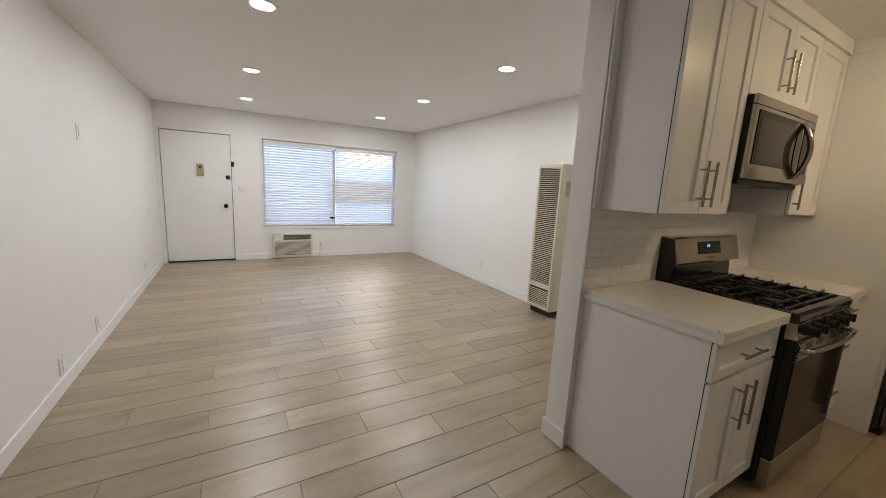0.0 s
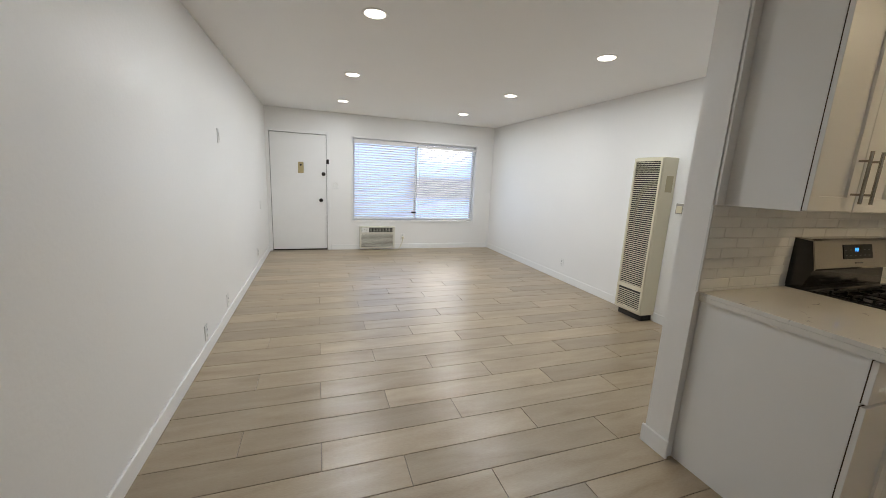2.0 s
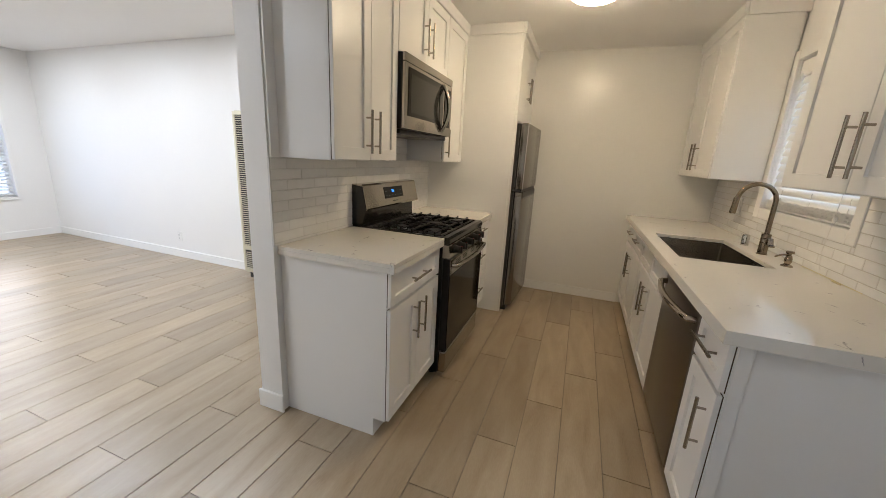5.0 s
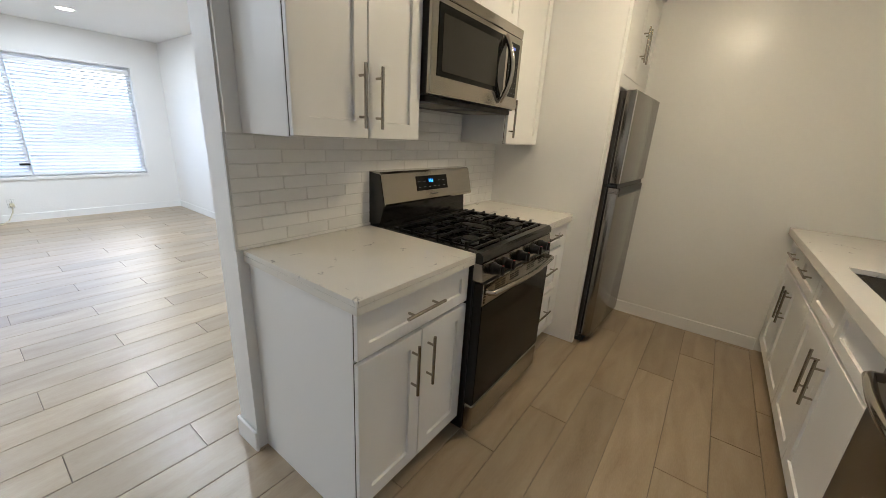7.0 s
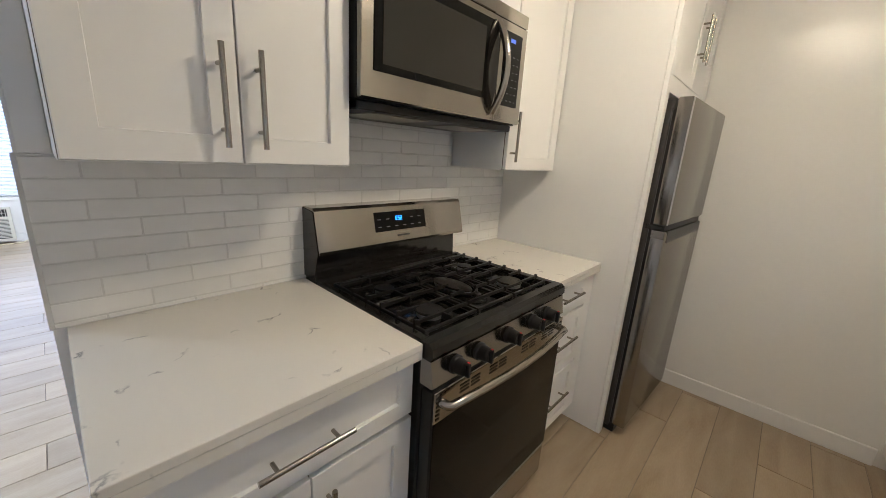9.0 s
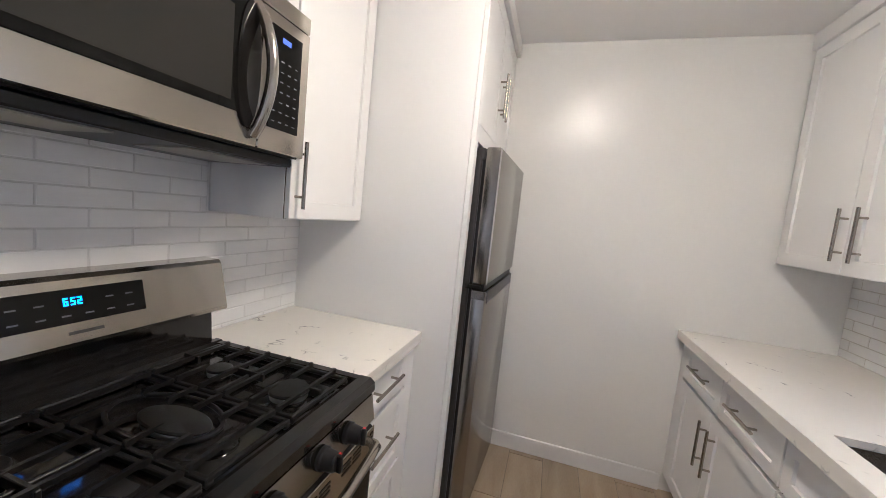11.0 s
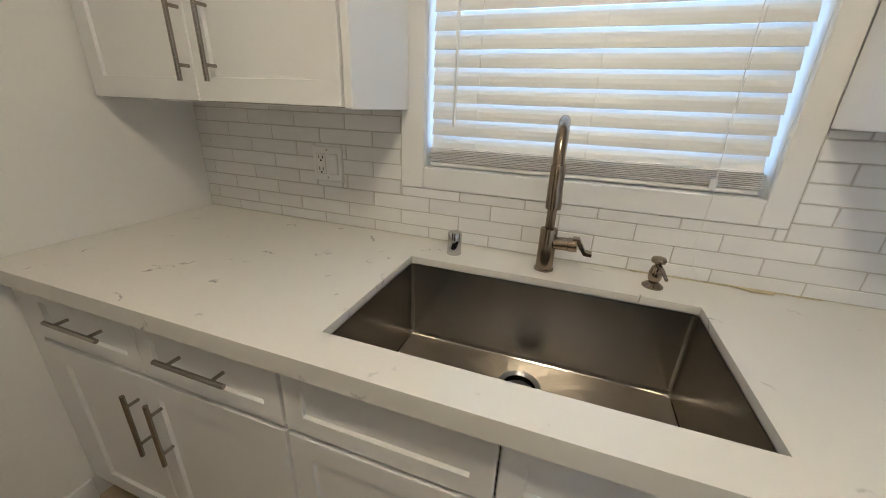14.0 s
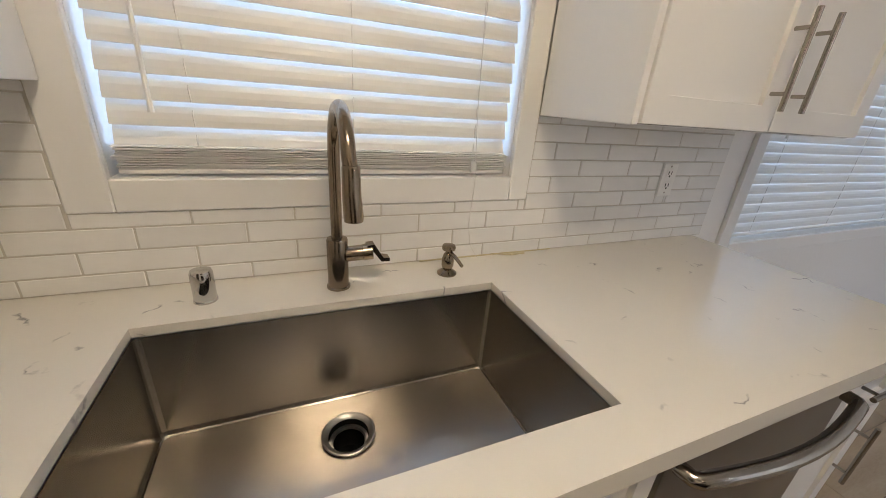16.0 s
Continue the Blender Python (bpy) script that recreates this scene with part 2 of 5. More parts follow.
def quartz_material():
    """Off-white quartz with faint clouds and short thin grey veins."""
    m = mat("white_quartz", (0.735, 0.705, 0.645), 0.09, vary=0.03, scale=5, spec=0.38)
    n, l = m.node_tree.nodes, m.node_tree.links
    p = n["Principled BSDF"]
    geo = n.new("ShaderNodeNewGeometry")
    warp = n.new("ShaderNodeTexNoise")
    warp.inputs["Scale"].default_value, warp.inputs["Detail"].default_value = 9, 6
    l.new(geo.outputs["Position"], warp.inputs[0])
    add = n.new("ShaderNodeVectorMath")
    add.operation = "MULTIPLY_ADD"
    add.inputs[1].default_value = (0.22, 0.22, 0.22)
    l.new(warp.outputs["Color"], add.inputs[0])
    l.new(geo.outputs["Position"], add.inputs[2])
    vor = n.new("ShaderNodeTexVoronoi")
    vor.feature = "DISTANCE_TO_EDGE"
    vor.inputs["Scale"].default_value = 5.5
    l.new(add.outputs[0], vor.inputs["Vector"])
    thin = n.new("ShaderNodeMapRange")
    thin.inputs["From Min"].default_value, thin.inputs["From Max"].default_value = 0.0, 0.027
    thin.inputs["To Min"].default_value, thin.inputs["To Max"].default_value = 1, 0
    l.new(vor.outputs["Distance"], thin.inputs[0])
    gate = n.new("ShaderNodeTexNoise")
    gate.inputs["Scale"].default_value, gate.inputs["Detail"].default_value = 14, 3
    l.new(geo.outputs["Position"], gate.inputs[0])
    gr = n.new("ShaderNodeMapRange")
    gr.inputs["From Min"].default_value, gr.inputs["From Max"].default_value = 0.592, 0.68
    l.new(gate.outputs[0], gr.inputs[0])
    mul = n.new("ShaderNodeMath")
    mul.operation = "MULTIPLY"
    l.new(thin.outputs[0], mul.inputs[0])
    l.new(gr.outputs[0], mul.inputs[1])
    old = p.inputs["Base Color"].links[0].from_socket
    mix = n.new("ShaderNodeMix")
    mix.data_type = "RGBA"
    l.new(mul.outputs[0], mix.inputs[0])
    l.new(old, mix.inputs[6])
    mix.inputs[7].default_value = (0.29, 0.285, 0.28, 1)
    l.new(mix.outputs[2], p.inputs["Base Color"])
    return m


M_PLANK, M_QUARTZ = plank_material(), quartz_material()


def outside_material(name, low, high, glow, sky_patch=False):
    """A far, overexposed view: soft patches of colour; with sky_patch, open sky over a brownish band to the east."""
    m = bpy.data.materials.new(name)
    m.use_nodes = True
    n, l = m.node_tree.nodes, m.node_tree.links
    n.remove(n["Principled BSDF"])
    geo = n.new("ShaderNodeNewGeometry")
    mp = n.new("ShaderNodeMapping")
    mp.inputs["Scale"].default_value = (0.5, 0.5, 0.9)
    noi = n.new("ShaderNodeTexNoise")
    noi.inputs["Scale"].default_value, noi.inputs["Detail"].default_value = 1.5, 3
    ramp = n.new("ShaderNodeValToRGB")
    e = ramp.color_ramp.elements
    e[0].position, e[0].color = 0.38, (*low, 1)
    e[1].position, e[1].color = 0.62, (*high, 1)
    em = n.new("ShaderNodeEmission")
    em.inputs[1].default_value = glow
    l.new(geo.outputs["Position"], mp.inputs[0])
    l.new(mp.outputs[0], noi.inputs[0])
    l.new(noi.outputs[0], ramp.inputs[0])
    l.new(em.outputs[0], n["Material Output"].inputs[0])
    if not sky_patch:
        l.new(ramp.outputs[0], em.inputs[0])
        return m
    split = n.new("ShaderNodeSeparateXYZ")
    l.new(geo.outputs["Position"], split.inputs[0])

    def step(axis, edge, width):
        k = n.new("ShaderNodeMapRange")
        k.interpolation_type = "SMOOTHSTEP"
        k.inputs["From Min"].default_value, k.inputs["From Max"].default_value = edge - width, edge + width
        l.new(split.outputs[axis], k.inputs[0])
        return k.outputs[0]

    def times(p, q):
        k = n.new("ShaderNodeMath")
        k.operation = "MULTIPLY"
        l.new(p, k.inputs[0])
        l.new(q, k.inputs[1])
        return k.outputs[0]

    def less(p):
        k = n.new("ShaderNodeMath")
        k.operation = "SUBTRACT"
        k.inputs[0].default_value = 1
        l.new(p, k.inputs[1])
        return k.outputs[0]

    def blend(mask, below, colour):
        k = n.new("ShaderNodeMix")
        k.data_type = "RGBA"
        l.new(mask, k.inputs[0])
        l.new(below, k.inputs[6])
        k.inputs[7].default_value = (*colour, 1)
        return k.outputs[2]
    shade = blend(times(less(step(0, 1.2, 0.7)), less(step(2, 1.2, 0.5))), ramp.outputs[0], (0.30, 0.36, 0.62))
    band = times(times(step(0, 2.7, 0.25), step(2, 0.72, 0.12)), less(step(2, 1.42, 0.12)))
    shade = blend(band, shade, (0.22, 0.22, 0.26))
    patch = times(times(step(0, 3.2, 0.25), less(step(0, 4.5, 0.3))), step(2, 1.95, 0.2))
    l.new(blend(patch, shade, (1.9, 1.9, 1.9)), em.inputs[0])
    return m


# ---- building helpers ----
WORLD = {}


def thing(name, at, label, category, group="", kind=""):
    ob = new(name)
    ob.empty_display_size = 0.05
    ob.location = at
    WORLD[ob.name] = Matrix.Translation(at)
    return tagged(ob, label, category, group, kind)


def finish(name, bm, material, smooth=False):
    """Makes bm an object whose origin is the middle of its box."""
    lo = [min(v.co[i] for v in bm.verts) for i in range(3)]
    hi = [max(v.co[i] for v in bm.verts) for i in range(3)]
    c = Vector([(a + b) / 2 for a, b in zip(lo, hi)])
    bmesh.ops.translate(bm, verts=bm.verts[:], vec=-c)
    bmesh.ops.recalc_face_normals(bm, faces=bm.faces[:])
    me = bpy.data.meshes.new(name)
    bm.to_mesh(me)
    bm.free()
    mats = material if isinstance(material, (list, tuple)) else [material]
    for m in mats:
        me.materials.append(m)
    if smooth:
        me.polygons.foreach_set("use_smooth", [True] * len(me.polygons))
        me.set_sharp_from_angle(angle=radians(35))
    ob = new(name, me)
    ob.location = c
    WORLD[ob.name] = Matrix.Translation(c)
    return ob


def part(name, bm, material, parent, label="", smooth=False):
    ob = finish(name, bm, material, smooth)
    ob.parent = parent
    ob.matrix_parent_inverse = WORLD[parent.name].inverted()
    return tagged(ob, label)


def structure(name, bm, material, label, category):
    return tagged(finish(name, bm, material), label, category, kind="structure")


def repeat(ob, at, parent):
    """Another piece on the same mesh."""
    o = new(ob.name.split(".")[0], ob.data)
    o.location = at
    o.rotation_euler = ob.rotation_euler
    WORLD[o.name] = Matrix.Translation(at)
    o.parent = parent
    o.matrix_parent_inverse = WORLD[parent.name].inverted()
    return o


def box(x0, x1, y0, y1, z0, z1, bevel=0.0, bm=None, seg=1):
    bm = bm or bmesh.new()
    made = bmesh.ops.create_cube(bm, size=1)["verts"]
    for v in made:
        v.co = Vector(((x0 + x1) / 2 + v.co.x * abs(x1 - x0), (y0 + y1) / 2 + v.co.y * abs(y1 - y0), (z0 + z1) / 2 + v.co.z * abs(z1 - z0)))
    if bevel:
        edges = list({e for v in made for e in v.link_edges})
        bmesh.ops.bevel(bm, geom=edges, offset=bevel, segments=seg, affect="EDGES", profile=0.5)
    return bm


def lathe(profile, at, axis="z", seg=24, bm=None, caps=(True, True)):
    """Turns (radius, height) pairs about an axis through at."""
    bm = bm or bmesh.new()
    rings = []
    for r, h in profile:
        ring = []
        for i in range(seg):
            a = 2 * math.pi * i / seg
            c, s = r * math.cos(a), r * math.sin(a)
            off = {"z": (c, s, h), "y": (c, h, s), "x": (h, c, s)}[axis]
            ring.append(bm.verts.new(Vector(at) + Vector(off)))
        rings.append(ring)
    for a, b in zip(rings, rings[1:]):
        for i in range(seg):
            bm.faces.new((a[i], a[(i + 1) % seg], b[(i + 1) % seg], b[i]))
    if caps[0]:
        bm.faces.new(rings[0])
    if caps[1]:
        bm.faces.new(rings[-1])
    return bm


def tube(points, radius, seg=12, bm=None, flat=1.0):
    """A round bar through points; radius may be a list."""
    bm = bm or bmesh.new()
    pts = [Vector(p) for p in points]
    rings, up = [], None
    for i, p in enumerate(pts):
        d = (pts[min(i + 1, len(pts) - 1)] - pts[max(i - 1, 0)]).normalized()
        if up is None:
            up = Vector((0, 0, 1)) if abs(d.z) < 0.9 else Vector((1, 0, 0))
        side = d.cross(up).normalized()
        up = side.cross(d).normalized()
        r = radius[i] if isinstance(radius, (list, tuple)) else radius
        rings.append([bm.verts.new(p + r * (math.cos(a) * side + flat * math.sin(a) * up)) for a in [2 * math.pi * k / seg for k in range(seg)]])
    for a, b in zip(rings, rings[1:]):
        for k in range(seg):
            bm.faces.new((a[k], a[(k + 1) % seg], b[(k + 1) % seg], b[k]))
    bm.faces.new(rings[0])
    bm.faces.new(rings[-1])
    return bm


def extrude_profile(points, axis, a, b):
    """A prism: 2D points in the plane across axis, from a to b along it."""
    bm = bmesh.new()

    def place(u, v, w):
        return {"x": (w, u, v), "y": (u, w, v), "z": (u, v, w)}[axis]
    lo = [bm.verts.new(place(u, v, a)) for u, v in points]
    hi = [bm.verts.new(place(u, v, b)) for u, v in points]
    k = len(points)
    for i in range(k):
        bm.faces.new((lo[i], lo[(i + 1) % k], hi[(i + 1) % k], hi[i]))
    bm.faces.new(lo)
    bm.faces.new(hi)
    return bm


def wall_with_holes(axis, a, b, u0, u1, z0, z1, holes):
    """A wall between a and b along axis, from u0 to u1, cut by (u0, u1, z0, z1) openings."""
    us = sorted({u0, u1, *[h[0] for h in holes], *[h[1] for h in holes]})
    zs = sorted({z0, z1, *[h[2] for h in holes], *[h[3] for h in holes]})
    bm = bmesh.new()
    solid = {(i, j) for i in range(len(us) - 1) for j in range(len(zs) - 1)
             if not any(h[0] <= us[i] < h[1] and h[2] <= zs[j] < h[3] for h in holes)}
    memo = {}

    def vert(i, j, w):
        if (i, j, w) not in memo:
            memo[i, j, w] = bm.verts.new((us[i], w, zs[j]) if axis == "y" else (w, us[i], zs[j]))
        return memo[i, j, w]
    for i, j in solid:
        for w in (a, b):
            bm.faces.new([vert(*k, w) for k in ((i, j), (i + 1, j), (i + 1, j + 1), (i, j + 1))])
        for (di, dj), (p, q) in {(-1, 0): ((i, j), (i, j + 1)), (1, 0): ((i + 1, j), (i + 1, j + 1)), (0, -1): ((i, j), (i + 1, j)), (0, 1): ((i, j + 1), (i + 1, j + 1))}.items():
            if (i + di, j + dj) not in solid:
                bm.faces.new((vert(*p, a), vert(*q, a), vert(*q, b), vert(*p, b)))
    return bm


# ---- plan ----
LEFT, RIGHT, FAR, SINK, END, TOP = -0.665, 3.53, 7.06, -1.135, 4.555, 2.42
STOVE_WALL, LIVING_FACE, POST = 1.36, 1.50, 1.865
FRONT_DOOR = (-0.61, 0.305, 0.0, 2.03)
LIVING_WIN = (0.76, 3.15, 0.56, 2.02)
KITCHEN_WIN = (2.690, 3.594, 1.154, 2.06)
DINING_WIN = (-0.10, 1.55, 0.86, 2.06)

structure("floor", box(LEFT - 0.2, END + 0.2, SINK - 0.2, FAR + 0.2, -0.12, -0.006), M_GROUT_FLOOR, "dark grout bed under the wood-look floor tiles", "floor")
structure("ceiling", box(LEFT - 0.2, END + 0.2, SINK - 0.2, FAR + 0.2, TOP, TOP + 0.12), M_CEIL, "smooth white painted ceiling", "ceiling")
structure("wall_west", box(LEFT - 0.14, LEFT, SINK - 0.14, FAR + 0.14, -0.006, TOP), M_WALL, "plain white painted long wall", "wall")
structure("wall_north", wall_with_holes("y", FAR, FAR + 0.14, LEFT, RIGHT, -0.006, TOP, [(FRONT_DOOR[0], FRONT_DOOR[1], -0.006, 2.03), LIVING_WIN]), M_WALL,
          "white painted wall with entrance door and wide window", "wall")
structure("wall_east", box(RIGHT, RIGHT + 0.14, LIVING_FACE, FAR + 0.14, -0.006, TOP), M_WALL, "plain white painted living room wall", "wall")
structure("wall_divider", box(POST, END, STOVE_WALL, LIVING_FACE, -0.006, TOP), M_WALL, "white painted wall stub between living room and kitchen", "wall")
structure("wall_kitchen_end", box(END, END + 0.14, SINK - 0.14, LIVING_FACE, -0.006, TOP), M_KWALL, "glossy white painted end wall of the kitchen", "wall")
structure("wall_south", wall_with_holes("y", SINK - 0.14, SINK, LEFT, END, -0.006, TOP, [KITCHEN_WIN, DINING_WIN]), M_WALL, "white painted wall with two blinded windows", "wall")


def baseboard(name, x0, x1, y0, y1, h=0.095):
    return structure(name, box(x0, x1, y0, y1, -0.004, h, 0.004), M_TRIM, "white painted flat baseboard", "baseboard")


baseboard("baseboard", LEFT, LEFT + 0.014, SINK, FAR)
baseboard("baseboard", FRONT_DOOR[1] + 0.065, RIGHT, FAR - 0.014, FAR)
baseboard("baseboard", RIGHT - 0.014, RIGHT, LIVING_FACE, FAR - 0.014)
baseboard("baseboard", POST - 0.014, POST, STOVE_WALL - 0.012, LIVING_FACE + 0.014, 0.1)
baseboard("baseboard", POST, RIGHT - 0.014, LIVING_FACE, LIVING_FACE + 0.014)
baseboard("baseboard", END - 0.014, END, -0.47, 1.2)
baseboard("baseboard", LEFT + 0.014, 1.70, SINK, SINK + 0.014)

# ---- outside ----
ground = structure("ground", box(-60, 60, -60, 60, -0.42, -0.3), M_GROUND, "grey concrete ground outside", "ground")
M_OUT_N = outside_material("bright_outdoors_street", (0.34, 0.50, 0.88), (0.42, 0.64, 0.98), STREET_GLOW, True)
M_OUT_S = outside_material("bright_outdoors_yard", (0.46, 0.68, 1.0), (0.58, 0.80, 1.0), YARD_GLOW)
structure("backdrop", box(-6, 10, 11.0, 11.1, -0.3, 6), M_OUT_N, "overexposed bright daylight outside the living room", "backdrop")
structure("backdrop", box(-6, 10, -4.1, -4.0, -0.3, 6), M_OUT_S, "overexposed bluish daylight outside the kitchen", "backdrop")


# ---- windows and blinds ----
def window(name, hole, inside, outward, trim, glass_at, label, mullions=()):
    """A framed window in a wall face at y = inside; outward is +1 or -1 along y."""
    x0, x1, z0, z1 = hole
    w = thing(name, ((x0 + x1) / 2, inside, z0), label, "window", kind="structure")
    o = outward
    f, d = 0.035, 0.05
    ya, yb = sorted((inside + o * glass_at, inside + o * (glass_at + d)))
    cuts = [x0 + f, *[m + k for m in mullions for k in (-0.022, 0.022)], x1 - f]
    spans = list(zip(cuts[::2], cuts[1::2]))
    part("window_frame", wall_with_holes("y", ya, yb, x0, x1, z0, z1, [(a, b, z0 + f, z1 - f) for a, b in spans]), M_TRIM, w)
    for a, b in spans:
        p = part("pane", box(a, b, (ya + yb) / 2 - 0.002, (ya + yb) / 2 + 0.002, z0 + f, z1 - f), M_PANE, w)
        p.visible_shadow = False
    t = 0.018
    ta, tb = sorted((inside, inside - o * t))
    tl, tr, tbm, tt = trim
    if tl:
        part("casing", box(x0 - tl, x0, ta, tb, z0 - tbm, z1 + tt, 0.003), M_TRIM, w)
    if tr:
        part("casing", box(x1, x1 + tr, ta, tb, z0 - tbm, z1 + tt, 0.003), M_TRIM, w)
    if tbm:
        part("window_sill", box(x0, x1, ta, tb, z0 - tbm, z0, 0.003), M_TRIM, w)
    if tt:
        part("casing", box(x0, x1, ta, tb, z1, z1 + tt, 0.003), M_TRIM, w)
    return w


window("window_1", LIVING_WIN, FAR, 1, (0.03, 0.03, 0.04, 0.03), 0.075, "wide white-framed sliding window of the living room", (1.95,))
window("window_2", KITCHEN_WIN, SINK, -1, (0.062, 0.077, 0.067, 0.06), 0.085, "white-framed kitchen window above the sink")
window("window_3", DINING_WIN, SINK, -1, (0.07, 0.07, 0.06, 0.06), 0.085, "white-framed window beside the kitchen counter", (0.72,))


def slat_mesh(x0, x1, depth, tilt, at, crown=0.003):
    """A thin crowned slat, tilted about x by degrees."""
    pts = []
    c, s = math.cos(radians(tilt)), math.sin(radians(tilt))
    for k in range(5):
        u = (k / 4 - 0.5) * depth
        v = crown * (1 - (2 * k / 4 - 1) ** 2)
        pts.append((u, v + 0.0012))
    low = [(u, v - 0.0024) for u, v in reversed(pts)]
    return extrude_profile([(at[0] + u * c - v * s, at[1] + u * s + v * c) for u, v in pts + low], "x", x0, x1)


def blind(x0, x1, z0, z1, y, pitch, depth, tilt, label, side, stack=0, wand=None, cords=(), valance=0.05, slats=M_BLIND):
    """A horizontal blind; side is the direction along y into the room."""
    b = thing("window_blind", ((x0 + x1) / 2, y, z1), label, "window blind")
    part("headrail", box(x0, x1, y - 0.025, y + 0.025, z1 - valance, z1, 0.004), M_BLIND, b)
    top = z1 - valance - pitch * 0.5
    base_rail = z0 + stack * 0.0042 + (0.012 if stack else 0)
    first = part("slat", slat_mesh(x0 + 0.004, x1 - 0.004, depth, tilt, (y, top)), slats, b)
    n = 1
    mid = first.location.copy()
    while top - n * pitch > base_rail + pitch * (0.2 if stack else 0.45):
        repeat(first, (mid.x, mid.y, mid.z - n * pitch), b)
        n += 1
    part("bottom_rail", box(x0 + 0.004, x1 - 0.004, y - depth * 0.45, y + depth * 0.45, z0, z0 + 0.012, 0.003), M_BLIND, b)
    if stack:
        flat = part("slat", slat_mesh(x0 + 0.004, x1 - 0.004, depth, 0, (y, z0 + 0.0165), 0.0006), M_BLIND, b)
        at = flat.location.copy()
        for k in range(1, stack):
            repeat(flat, (at.x + 0.004 * math.sin(k * 5), at.y + 0.004 * math.sin(k * 2.1), at.z + 0.0048 * k), b)
    off = y + side * (depth * 0.5 * abs(math.cos(radians(tilt))) + 0.004)
    for c in cords:
        bm = bmesh.new()
        for k in range(n):
            z = top - k * pitch
            tube([(c, off, z + pitch * 0.18), (c + 0.0012, off + side * 0.001, z), (c, off, z - pitch * 0.5)], 0.0013, 6, bm)
        tagged(part("ladder_cord", bm, M_CORD, b), kind="stuff")
    if wand:
        wx, wz = wand
        part("wand", tube([(wx, y + side * 0.045, z1 - valance), (wx, y + side * 0.048, wz + 0.02), (wx, y + side * 0.048, wz)], [0.004, 0.0045, 0.006], 8), M_BLIND, b, smooth=True)
    return b


blind(0.775, 1.955, 0.575, 2.005, FAR + 0.03, 0.0435, 0.05, 34, "white horizontal blind with open slats over the living room window", -1, wand=(0.85, 1.2), cords=(1.0, 1.4, 1.8), valance=0.07, slats=M_THINBLIND)
blind(1.965, 3.14, 0.575, 1.975, FAR + 0.03, 0.0435, 0.05, 28, "white horizontal blind, slats open to a bright view", -1, wand=(2.0, 1.2), cords=(2.2, 2.6, 3.0), valance=0.05, slats=M_THINBLIND)
latch = part("window_latch", box(1.86, 1.955, FAR + 0.0, FAR + 0.008, 0.70, 0.725, 0.003), M_BLACK, bpy.data.objects["window_1"], "black sash latch")
blind(2.699, 3.586, 1.158, 2.05, SINK - 0.030, 0.0475, 0.0515, -72, "white faux-wood blind, nearly closed, spare slats stacked at the bottom", 1, stack=9, wand=(3.50, 1.28), cords=(3.44, 3.12, 2.80), valance=0.085)
blind(-0.085, 1.53, 0.875, 2.05, SINK - 0.035, 0.044, 0.0485, -75, "white horizontal blind, nearly closed, beside the counter", 1, wand=(1.44, 1.3), cords=(1.35, 0.7, 0.1), valance=0.06, slats=M_THINBLIND)
cord = thing("blind_cord", (2.80, SINK + 0.02, 0.93), "thin white blind pull cord with a small tassel", "cord")
part("string", tube([(2.815, SINK - 0.01, 1.75), (2.812, SINK + 0.012, 1.3), (2.805, SINK + 0.022, 1.14), (2.812, SINK + 0.024, 1.02), (2.80, SINK + 0.022, 0.96), (2.775, SINK + 0.026, 0.918)], 0.0011, 6), M_CORD, cord)
part("tassel", lathe([(0.004, 0), (0.008, 0.003), (0.008, 0.028), (0.004, 0.033)], (2.81, SINK + 0.014, 1.165), seg=12), M_PLATE, cord, smooth=True)
tangle = thing("cord_tangle", (3.42, SINK - 0.02, 1.19), "tangled white lift cords on the stacked slats", "cord")
for k, cx in enumerate((3.42, 3.12, 2.85)):
    loop = []
    for i in range(19):
        a = i * 0.75 + k
        loop.append((cx + 0.022 * math.cos(a) * (1 - i / 40) + 0.0006 * i, SINK - 0.016 + 0.002 * math.sin(a * 1.7), 1.188 + 0.012 * math.sin(a * 1.3)))
    part("loop", tube(loop, 0.0011, 6), M_CORD, tangle)


# ---- cabinets ----
def pull(parent, u, z, length, y, s, upright):
    """A round bar pull on two posts, on a face at y that looks along s."""
    h, off = length / 2, y + s * 0.032
    ends = [(u, off, z - h), (u, off, z + h)] if upright else [(u - h, off, z), (u + h, off, z)]
    bm = tube(ends, 0.006, 12)
    for k in (-0.32, 0.32):
        c = (u, z + k * length) if upright else (u + k * length, z)
        tube([(c[0], y, c[1]), (c[0], off, c[1])], 0.0045, 10, bm)
    part("handle", bm, M_NICKEL, parent, "brushed nickel bar pull", smooth=True)


